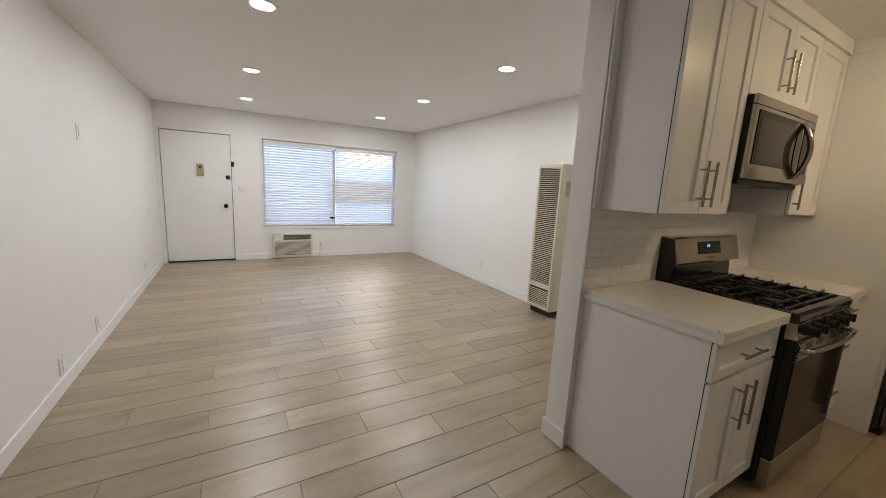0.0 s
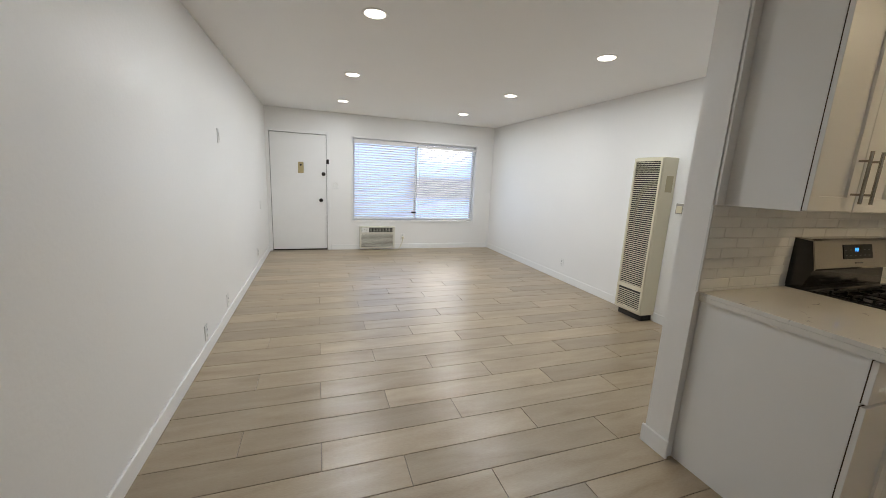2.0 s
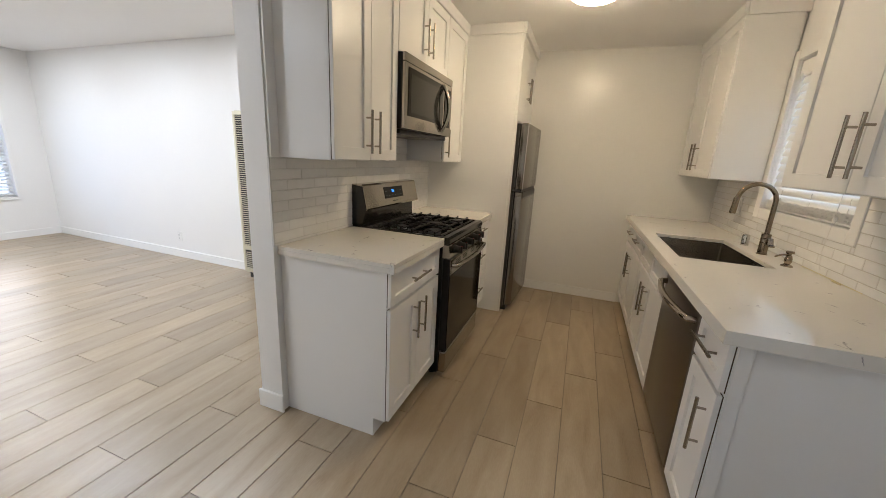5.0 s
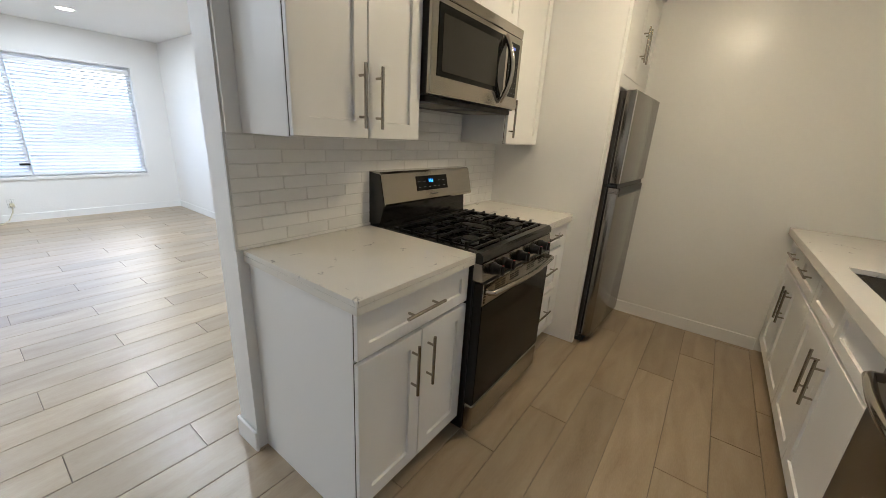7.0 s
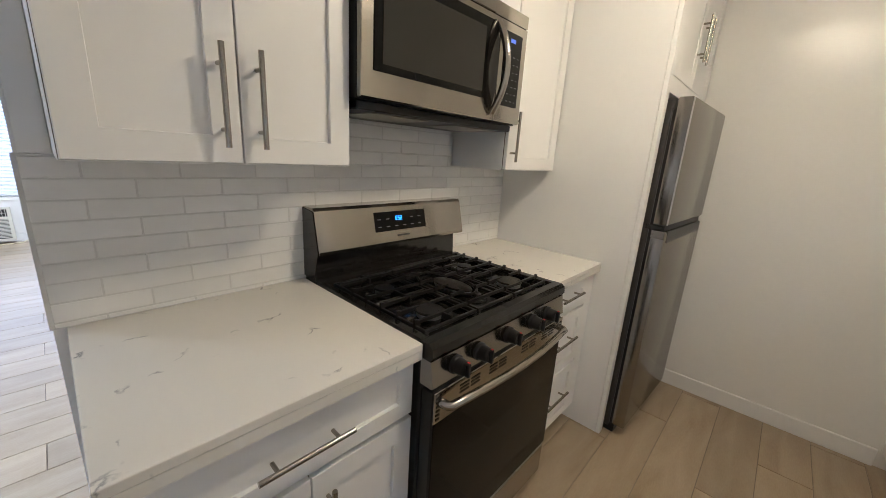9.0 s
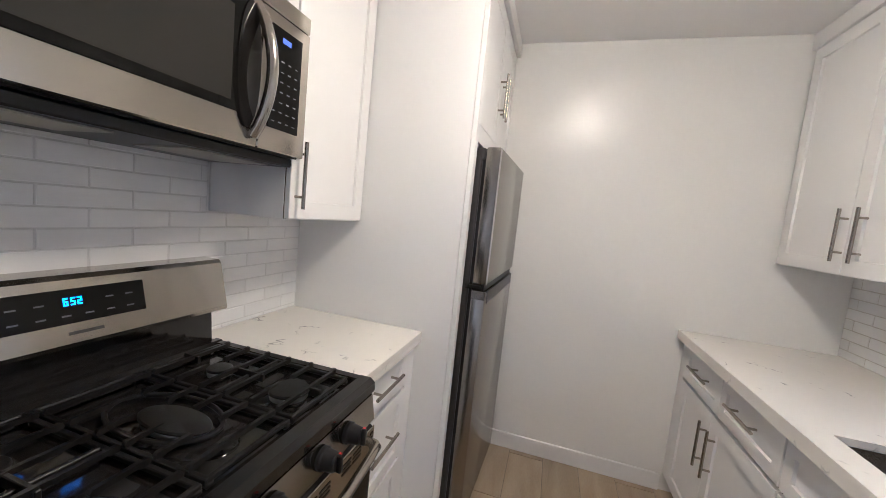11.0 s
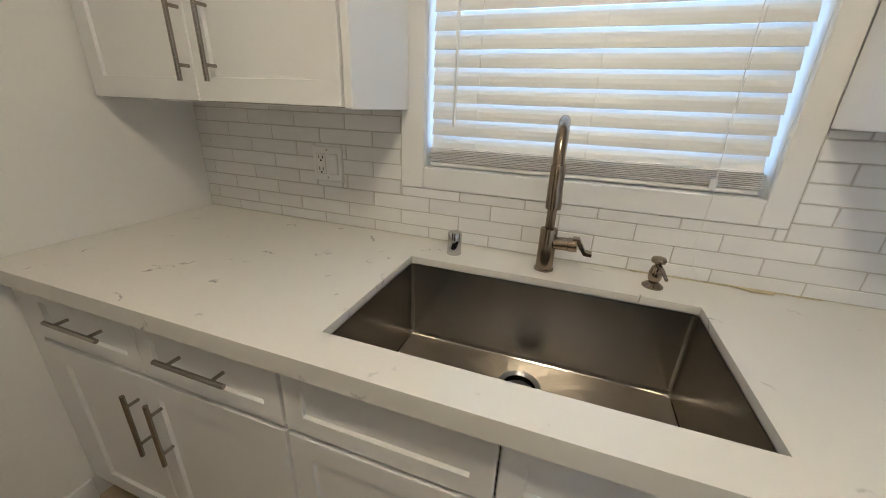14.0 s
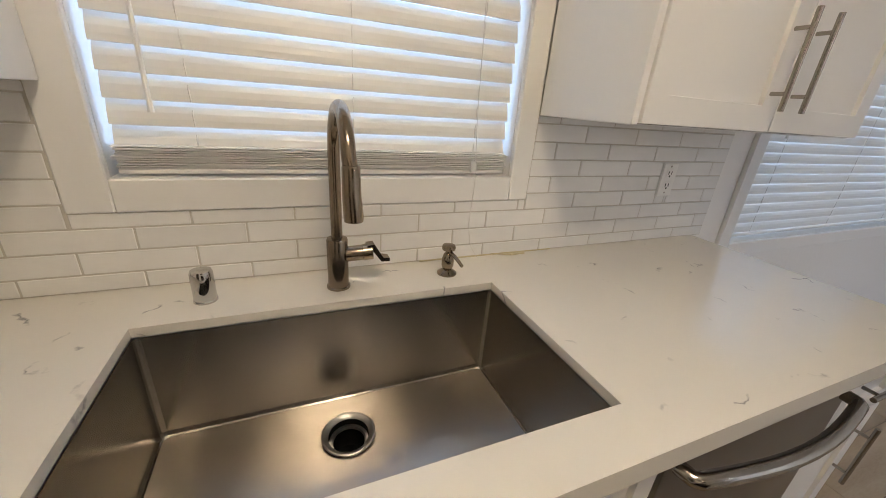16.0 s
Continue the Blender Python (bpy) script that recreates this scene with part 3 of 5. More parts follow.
def shaker(name, parent, x0, x1, z0, z1, y, s, rail=0.057, handle=None):
    """A shaker front whose face lies at y and looks along s: four rails round a sunk panel."""
    g, t = 0.002, 0.0165
    # dark strip puts the shade of the gap behind the front into colour
    a, b = sorted((y - s * 0.0198, y - s * 0.0168))
    part("shade_strip", box(x0 + 0.001, x1 - 0.001, a, b, z0 + 0.001, z1 - 0.001), M_GAP, parent, "dark brown strip painting the shade in the gap behind the front")
    x0, x1, z0, z1 = x0 + g, x1 - g, z0 + g, z1 - g
    bm = bmesh.new()
    c = 0.0016

    def loop(inset, d):
        return [bm.verts.new((u, y - s * d, z)) for u, z in ((x0 + inset, z0 + inset), (x1 - inset, z0 + inset), (x1 - inset, z1 - inset), (x0 + inset, z1 - inset))]
    loops = [loop(0, t), loop(0, c), loop(c, 0), loop(rail, 0), loop(rail + 0.0015, 0.010)]
    for p, q in zip(loops, loops[1:]):
        for i in range(4):
            bm.faces.new((p[i], p[(i + 1) % 4], q[(i + 1) % 4], q[i]))
    bm.faces.new(loops[0])
    bm.faces.new(loops[-1])
    f = part(name, bm, M_CAB, parent)
    if handle:
        pull(f, handle[0], handle[1], handle[2], y, s, handle[3])
    return f


def carcass(x0, x1, y0, y1, z0, z1, front, toe=0.0):
    """A cabinet box; with a toe space, its sides are notched at the front."""
    if not toe:
        return box(x0, x1, y0, y1, z0, z1, 0.001)
    s = 1 if front == y1 else -1
    back = y0 if s == 1 else y1
    pts = [(back, z0), (front - s * 0.065, z0), (front - s * 0.065, z0 + toe), (front, z0 + toe), (front, z1), (back, z1)]
    return extrude_profile(pts, "x", x0, x1)


GAP = 0.002
# base cabinet before the stove
c = thing("base_cabinet", (2.205, 1.05, 0), "white shaker base cabinet with one drawer and two doors", "cabinet", "kitchen base cabinets")
part("body", carcass(1.905, 2.499, 0.765, STOVE_WALL - GAP, 0.0, 0.868, 0.765, 0.10), M_CAB, c)
shaker("drawer", c, 1.905, 2.499, 0.70, 0.862, 0.745, -1, 0.045, (2.195, 0.783, 0.205, False))
shaker("door", c, 1.905, 2.2075, 0.105, 0.69, 0.745, -1, handle=(2.157, 0.55, 0.205, True))
shaker("door", c, 2.2075, 2.499, 0.105, 0.69, 0.745, -1, handle=(2.245, 0.55, 0.205, True))
# drawer cabinet after the stove
c = thing("base_cabinet", (3.495, 1.05, 0), "narrow white shaker cabinet with three drawers", "cabinet", "kitchen base cabinets")
part("body", carcass(3.252, 3.718, 0.765, STOVE_WALL - GAP, 0.0, 0.868, 0.765, 0.10), M_CAB, c)
for z0, z1 in ((0.715, 0.857), (0.415, 0.705), (0.105, 0.405)):
    shaker("drawer", c, 3.252, 3.64, z0, z1, 0.745, -1, 0.045, (3.43, (z0 + z1) / 2 + 0.02, 0.205, False))
part("filler", box(3.642, 3.718, 0.748, 0.765, 0.10, 0.868, 0.001), M_CAB, c)
# sink run
SF = -0.478
c = thing("base_cabinet", (4.08, -0.8, 0), "white shaker base cabinet with two drawers over two doors", "cabinet", "kitchen base cabinets")
part("body", carcass(3.637, END - GAP, SINK + GAP, SF - 0.02, 0.0, 0.868, SF - 0.02, 0.10), M_CAB, c)
part("filler", box(4.49, END - GAP, SF - 0.018, SF - 0.003, 0.10, 0.868, 0.001), M_CAB, c)
shaker("drawer", c, 4.065, 4.485, 0.685, 0.857, SF, 1, 0.045, (4.255, 0.784, 0.205, False))
shaker("drawer", c, 3.64, 4.065, 0.685, 0.857, SF, 1, 0.045, (3.855, 0.784, 0.205, False))
shaker("door", c, 4.108, 4.485, 0.105, 0.675, SF, 1, handle=(4.13, 0.522, 0.205, True))
shaker("door", c, 3.64, 4.108, 0.105, 0.675, SF, 1, handle=(4.045, 0.522, 0.205, True))
c = thing("sink_cabinet", (3.185, -0.8, 0), "white shaker sink cabinet with two false fronts and two doors", "cabinet", "kitchen base cabinets")
part("body", carcass(2.738, 3.635, SINK + GAP, SF - 0.02, 0.0, 0.55, SF - 0.02, 0.10), M_CAB, c)
part("front_frame", box(2.738, 3.635, SF - 0.04, SF - 0.02, 0.552, 0.868), M_CAB, c)
shaker("false_front", c, 3.187, 3.635, 0.685, 0.857, SF, 1, 0.045)
shaker("false_front", c, 2.738, 3.187, 0.685, 0.857, SF, 1, 0.045)
shaker("door", c, 3.187, 3.635, 0.105, 0.675, SF, 1, handle=(3.235, 0.522, 0.205, True))
shaker("door", c, 2.738, 3.187, 0.105, 0.675, SF, 1, handle=(3.14, 0.522, 0.205, True))
c = thing("base_cabinet", (1.98, -0.8, 0), "narrow white end cabinet with one drawer and one door", "cabinet", "kitchen base cabinets")
part("body", carcass(1.835, 2.128, SINK + GAP, SF - 0.02, 0.0, 0.868, SF - 0.02, 0.10), M_CAB, c)
part("stile", box(1.829, 1.834, SF - 0.062, SF - 0.021, 0.10, 0.866, 0.001), M_CAB, c)
shaker("drawer", c, 1.84, 2.128, 0.685, 0.857, SF, 1, 0.045, (1.985, 0.784, 0.205, False))
shaker("door", c, 1.84, 2.128, 0.105, 0.675, SF, 1, handle=(1.89, 0.522, 0.205, True))

# wall cabinets, stove side
UF, UTOP = 1.043, 2.34
c = thing("wall_cabinet", (2.215, 1.2, 1.333), "tall white shaker wall cabinet with two doors", "cabinet", "kitchen wall cabinets")
part("body", box(1.925, 2.499, UF + 0.02, STOVE_WALL - GAP, 1.333, UTOP, 0.001), M_CAB, c)
part("filler", box(1.872, 1.924, STOVE_WALL - 0.014, STOVE_WALL - GAP, 1.333, UTOP, 0.001), M_CAB, c)
shaker("door", c, 1.925, 2.222, 1.335, UTOP, UF, -1, handle=(2.183, 1.473, 0.205, True))
shaker("door", c, 2.222, 2.499, 1.335, UTOP, UF, -1, handle=(2.26, 1.473, 0.205, True))
c = thing("wall_cabinet", (2.89, 1.2, 1.94), "short white shaker wall cabinet above the microwave", "cabinet", "kitchen wall cabinets")
part("body", box(2.502, 3.270, UF + 0.02, STOVE_WALL - GAP, 1.92, UTOP, 0.001), M_CAB, c)
shaker("door", c, 2.502, 2.89, 1.922, UTOP, UF, -1, handle=(2.838, 2.075, 0.205, True))
shaker("door", c, 2.89, 3.270, 1.922, UTOP, UF, -1, handle=(2.915, 2.075, 0.205, True))
c = thing("wall_cabinet", (3.495, 1.2, 1.333), "white shaker wall cabinet with a single door", "cabinet", "kitchen wall cabinets")
part("body", box(3.274, 3.718, UF + 0.02, STOVE_WALL - GAP, 1.333, UTOP, 0.001), M_CAB, c)
shaker("door", c, 3.274, 3.715, 1.335, UTOP, UF, -1, handle=(3.30, 1.473, 0.205, True))
# fridge surround
FF = 0.59
c = thing("fridge_panel", (3.74, 1.0, 0), "tall white panel beside the refrigerator", "cabinet panel")
part("panel", box(3.72, 3.738, FF + 0.015, STOVE_WALL - GAP, 0.0, UTOP, 0.001), M_CAB, c)
part("face_strip", box(3.72, 3.765, FF - 0.005, FF + 0.014, 0.0, UTOP, 0.002), M_CAB, c)
c = thing("wall_cabinet", (4.15, 1.0, 1.76), "white two-door cabinet over the refrigerator", "cabinet", "kitchen wall cabinets")
part("body", box(3.742, END - GAP, FF + 0.016, STOVE_WALL - GAP, 1.70, UTOP, 0.001), M_CAB, c)
part("face_frame", box(3.767, END - GAP, FF, FF + 0.014, 1.70, UTOP, 0.001), M_CAB, c)
shaker("door", c, 3.77, 4.16, 1.765, 2.33, FF - 0.002, -1, handle=(4.125, 1.985, 0.205, True))
shaker("door", c, 4.16, 4.545, 1.765, 2.33, FF - 0.002, -1, handle=(4.195, 1.985, 0.205, True))
# wall cabinets, sink side
SU = -0.805
c = thing("wall_cabinet", (4.1, -0.97, 1.322), "white shaker wall cabinet with two doors in the corner", "cabinet", "kitchen wall cabinets")
part("body", box(3.668, END - GAP, SINK + GAP, SU - 0.02, 1.322, UTOP, 0.001), M_CAB, c)
part("edge_strip", box(3.645, 3.667, SINK + 0.022, SU - 0.004, 1.322, UTOP, 0.002), M_CAB, c)
shaker("door", c, 4.115, 4.54, 1.324, UTOP, SU, 1, handle=(4.13, 1.475, 0.205, True))
shaker("door", c, 3.67, 4.115, 1.324, UTOP, SU, 1, handle=(4.037, 1.475, 0.205, True))
c = thing("wall_cabinet", (2.2, -0.97, 1.322), "white shaker wall cabinet with two doors beside the window", "cabinet", "kitchen wall cabinets")
part("body", box(1.755, 2.61, SINK + GAP, SU - 0.02, 1.322, UTOP, 0.001), M_CAB, c)
part("edge_strip", box(2.611, 2.63, SINK + 0.022, SU - 0.004, 1.322, UTOP, 0.002), M_CAB, c)
shaker("door", c, 2.18, 2.61, 1.324, UTOP, SU, 1, handle=(2.225, 1.475, 0.205, True))
shaker("door", c, 1.755, 2.18, 1.324, UTOP, SU, 1, handle=(2.14, 1.475, 0.205, True))


def crown(pieces, label):
    """Flat crown boards that close the gap to the ceiling; pieces as (x0, x1, y0, y1)."""
    c = thing("crown_moulding", (pieces[0][0], pieces[0][2], UTOP), label, "moulding")
    for x0, x1, y0, y1 in pieces:
        part("board", box(x0, x1, y0, y1, UTOP, TOP - 0.001, 0.003), M_CAB, c)


crown([(1.915, 3.718, UF - 0.012, UF + 0.01), (1.912, 1.93, UF + 0.012, STOVE_WALL - GAP)], "white crown board along the wall cabinets")
crown([(3.71, END - GAP, FF - 0.022, FF), (3.708, 3.73, FF + 0.002, UF - 0.014)], "white crown board over the refrigerator cabinet")
crown([(3.64, END - GAP, SU - 0.01, SU + 0.012), (3.636, 3.655, SINK + GAP, SU - 0.012)], "white crown board in the corner")
crown([(1.745, 2.635, SU - 0.01, SU + 0.012), (2.618, 2.638, SINK + GAP, SU - 0.012), (1.742, 1.76, SINK + GAP, SU - 0.012)], "white crown board beside the window")


# ---- worktops, sink, tap ----
def slab(x0, x1, y0, y1, label, front, bare_end=False, hole=None):
    """A 20 mm quartz top with a deeper mitred apron along its front (the side y = front) and, if bare_end, along x0."""
    z0, z1, low = 0.895, 0.915, 0.870
    c = thing("countertop", ((x0 + x1) / 2, (y0 + y1) / 2, low), label, "countertop")
    if hole is None:
        bm = box(x0, x1, y0, y1, z0, z1, 0.0015)
    else:
        xs, ys = (x0, hole[0], hole[1], x1), (y0, hole[2], hole[3], y1)
        bm = bmesh.new()
        v = {(i, j, k): bm.verts.new((xs[i], ys[j], z)) for i in range(4) for j in range(4) for k, z in enumerate((z0, z1))}
        for i in range(3):
            for j in range(3):
                if (i, j) != (1, 1):
                    for k in (0, 1):
                        bm.faces.new([v[a, b, k] for a, b in ((i, j), (i + 1, j), (i + 1, j + 1), (i, j + 1))])
        for n in range(3):
            for (a, b) in (((n, 0), (n + 1, 0)), ((n, 3), (n + 1, 3)), ((0, n), (0, n + 1)), ((3, n), (3, n + 1))):
                bm.faces.new((v[a[0], a[1], 0], v[b[0], b[1], 0], v[b[0], b[1], 1], v[a[0], a[1], 1]))
        for (a, b) in (((1, 1), (2, 1)), ((1, 2), (2, 2)), ((1, 1), (1, 2)), ((2, 1), (2, 2))):
            bm.faces.new((v[a[0], a[1], 0], v[b[0], b[1], 0], v[b[0], b[1], 1], v[a[0], a[1], 1]))
    part("top", bm, M_QUARTZ, c)
    s = 1 if front == y1 else -1
    ya, yb = sorted((front - s * 0.0004, front - s * 0.022))
    part("front_apron", box(x0 + 0.0004, x1 - 0.0004, ya, yb, low, z0 - 0.0002), M_QUARTZ, c)
    if bare_end:
        ea, eb = sorted((front - s * 0.0225, y0 if s == 1 else y1))
        part("end_apron", box(x0 + 0.0004, x0 + 0.022, ea, eb, low, z0 - 0.0002), M_QUARTZ, c)
    ra, rb = sorted(((y0 if s == 1 else y1), (y0 if s == 1 else y1) + s * 0.07))
    part("build_up", box(x0 + 0.03, x1 - 0.005, ra, rb, 0.869, z0 - 0.0002), M_GAP, c, "hidden board strip under the top")


slab(1.888, 2.505, 0.722, STOVE_WALL - GAP, "off-white quartz countertop with a thick square edge", 0.722, True)
slab(3.25, 3.718, 0.722, STOVE_WALL - GAP, "small off-white quartz countertop beside the refrigerator", 0.722)
HX0, HX1, HY0, HY1 = 2.808, 3.562, -0.957, -0.531
slab(1.80, END - GAP, SINK + GAP, -0.443, "long off-white quartz countertop with grey veins and sink cutout", -0.443, True, (HX0, HX1, HY0, HY1))


def sink():
    s = thing("sink", (3.183, -0.75, 0.65), "deep rectangular undermount stainless steel sink", "sink")
    zb, zt, o = 0.648, 0.894, -0.002
    x0, x1, y0, y1 = HX0 - o, HX1 + o, HY0 - o, HY1 + o
    r = 0.012
    bm = bmesh.new()
    ring = []
    for cx, cy, a0 in ((x1 - r, y1 - r, 0), (x0 + r, y1 - r, 90), (x0 + r, y0 + r, 180), (x1 - r, y0 + r, 270)):
        for k in range(5):
            a = radians(a0 + 22.5 * k)
            ring.append((cx + r * math.cos(a), cy + r * math.sin(a)))
    full = []
    for p, q in zip(ring, ring[1:] + ring[:1]):
        steps = max(1, round(math.dist(p, q) / 0.06))
        full += [(p[0] + (q[0] - p[0]) * k / steps, p[1] + (q[1] - p[1]) * k / steps) for k in range(steps)]
    ring = full
    n = len(ring)
    cx, cy = (x0 + x1) / 2, (y0 + y1) / 2
    rows = []
    for f, z in ((1.0, zt), (1.0, zb + 0.012), (0.985, zb + 0.003), (0.97, zb)):
        rows.append([bm.verts.new((cx + (x - cx) * (1 - (1 - f) * 0.5), cy + (y - cy) * f, z)) for x, y in ring])
    for a, b in zip(rows, rows[1:]):
        for i in range(n):
            bm.faces.new((a[i], a[(i + 1) % n], b[(i + 1) % n], b[i]))
    # floor falls slightly to the drain
    dx, dy, dr = 3.193, -0.845, 0.056
    drain = []
    for i in range(n):
        ang = math.atan2(rows[-1][i].co.y - dy, rows[-1][i].co.x - dx)
        drain.append(bm.verts.new((dx + dr * math.cos(ang), dy + dr * math.sin(ang), zb - 0.006)))
    for i in range(n):
        bm.faces.new((rows[-1][i], rows[-1][(i + 1) % n], drain[(i + 1) % n], drain[i])).material_index = 1
    part("basin", bm, [M_SINK, M_SINKFLOOR], s)
    at = (dx, dy, zb + 0.002)
    d = part("drain", lathe([(0.057, -0.007), (0.058, -0.002), (0.055, -0.0005), (0.047, -0.004), (0.0435, -0.009)], at, seg=32, caps=(False, False)), M_ALU, s, "polished steel drain flange", smooth=True)
    part("drain_cup", lathe([(0.0434, -0.0085), (0.043, -0.05), (0.040, -0.085), (0.01, -0.088)], at, seg=28, caps=(False, True)), M_VOID, d, "dark drain hollow", smooth=True)
    part("strainer_ring", lathe([(0.0430, -0.030), (0.0425, -0.024), (0.036, -0.0235), (0.034, -0.030)], at, seg=28, caps=(False, False)), M_ALU, d, smooth=True)


sink()


def faucet():
    x, y, z = 3.182, -1.03, 0.915
    f = thing("faucet", (x, y, z), "satin nickel gooseneck kitchen faucet with pull-down head", "faucet")
    part("body", lathe([(0.027, 0), (0.027, 0.004), (0.0235, 0.006), (0.0235, 0.118), (0.022, 0.122), (0.015, 0.124)], (x, y, z), seg=28), M_FAUCET, f, smooth=True)
    pts = [(x, y, z + 0.12), (x, y, z + 0.31)]
    rad = 0.092
    for k in range(1, 14):
        a = math.pi * k / 14
        pts.append((x - 0.004 * k / 14, y + rad * (1 - math.cos(a)), z + 0.31 + rad * math.sin(a)))
    pts.append((x - 0.006, y + 2 * rad + 0.002, z + 0.312))
    part("neck", tube(pts, 0.0125, 16), M_FAUCET, f, smooth=True)
    ex, ey = x - 0.006, y + 2 * rad + 0.004
    part("spray_head", tube([(ex, ey, z + 0.318), (ex, ey, z + 0.314), (ex, ey + 0.002, z + 0.27), (ex - 0.002, ey + 0.006, z + 0.232), (ex - 0.002, ey + 0.006, z + 0.225)], [0.0135, 0.0150, 0.0158, 0.0168, 0.0162], 18), M_FAUCET, f, smooth=True)
    part("valve", tube([(x - 0.018, y + 0.004, z + 0.083), (x - 0.055, y + 0.008, z + 0.086), (x - 0.056, y + 0.008, z + 0.086), (x - 0.078, y + 0.010, z + 0.088)], [0.018, 0.018, 0.0195, 0.0195], 18), M_FAUCET, f, smooth=True)
    part("lever", extrude_profile([(x - 0.064, z + 0.107), (x - 0.081, z + 0.108), (x - 0.101, z + 0.074), (x - 0.117, z + 0.071), (x - 0.117, z + 0.063), (x - 0.097, z + 0.064), (x - 0.077, z + 0.092), (x - 0.064, z + 0.094)], "y", y - 0.004, y + 0.022), M_FAUCET, f)


faucet()
g = thing("air_gap", (3.453, -1.035, 0.915), "polished chrome dishwasher air gap cap on the counter", "air gap")
part("cap", lathe([(0.023, 0), (0.023, 0.004), (0.0215, 0.005), (0.0215, 0.064), (0.019, 0.07), (0.012, 0.0725)], (3.453, -1.035, 0.915), seg=28), M_CHROME, g, smooth=True)
d = thing("soap_dispenser", (2.902, -1.035, 0.915), "satin nickel pump soap dispenser beside the sink", "soap dispenser")
part("base", lathe([(0.026, 0), (0.026, 0.003), (0.019, 0.009), (0.012, 0.014), (0.016, 0.024), (0.0165, 0.04), (0.012, 0.056), (0.008, 0.06), (0.008, 0.066)], (2.902, -1.035, 0.915), seg=26), M_FAUCET, d, smooth=True)
part("pump_head", lathe([(0.008, 0.0665), (0.017, 0.069), (0.0185, 0.075), (0.016, 0.081), (0.006, 0.083)], (2.902, -1.035, 0.915), seg=26), M_FAUCET, d, smooth=True)
part("nozzle", tube([(2.900, -1.026, 0.978), (2.896, -1.0, 0.974), (2.890, -0.972, 0.962)], [0.0055, 0.005, 0.004], 10), M_FAUCET, d, smooth=True)
k = thing("caulk_chip", (2.66, SINK + 0.025, 0.915), "yellowed strip of loose caulk on the counter", "caulk")
part("strip", tube([(2.72, SINK + 0.012, 0.918), (2.69, SINK + 0.02, 0.919), (2.66, SINK + 0.03, 0.9185), (2.61, SINK + 0.028, 0.918)], [0.002, 0.003, 0.004, 0.003], 8), M_BARRIER, k)
tagged(finish("caulk_bead", tube([(2.95, SINK + 0.014, 0.9165), (2.75, SINK + 0.013, 0.9165), (2.5, SINK + 0.012, 0.9165)], 0.0025, 6), M_BARRIER), "yellowed caulk bead along the backsplash", "caulk")


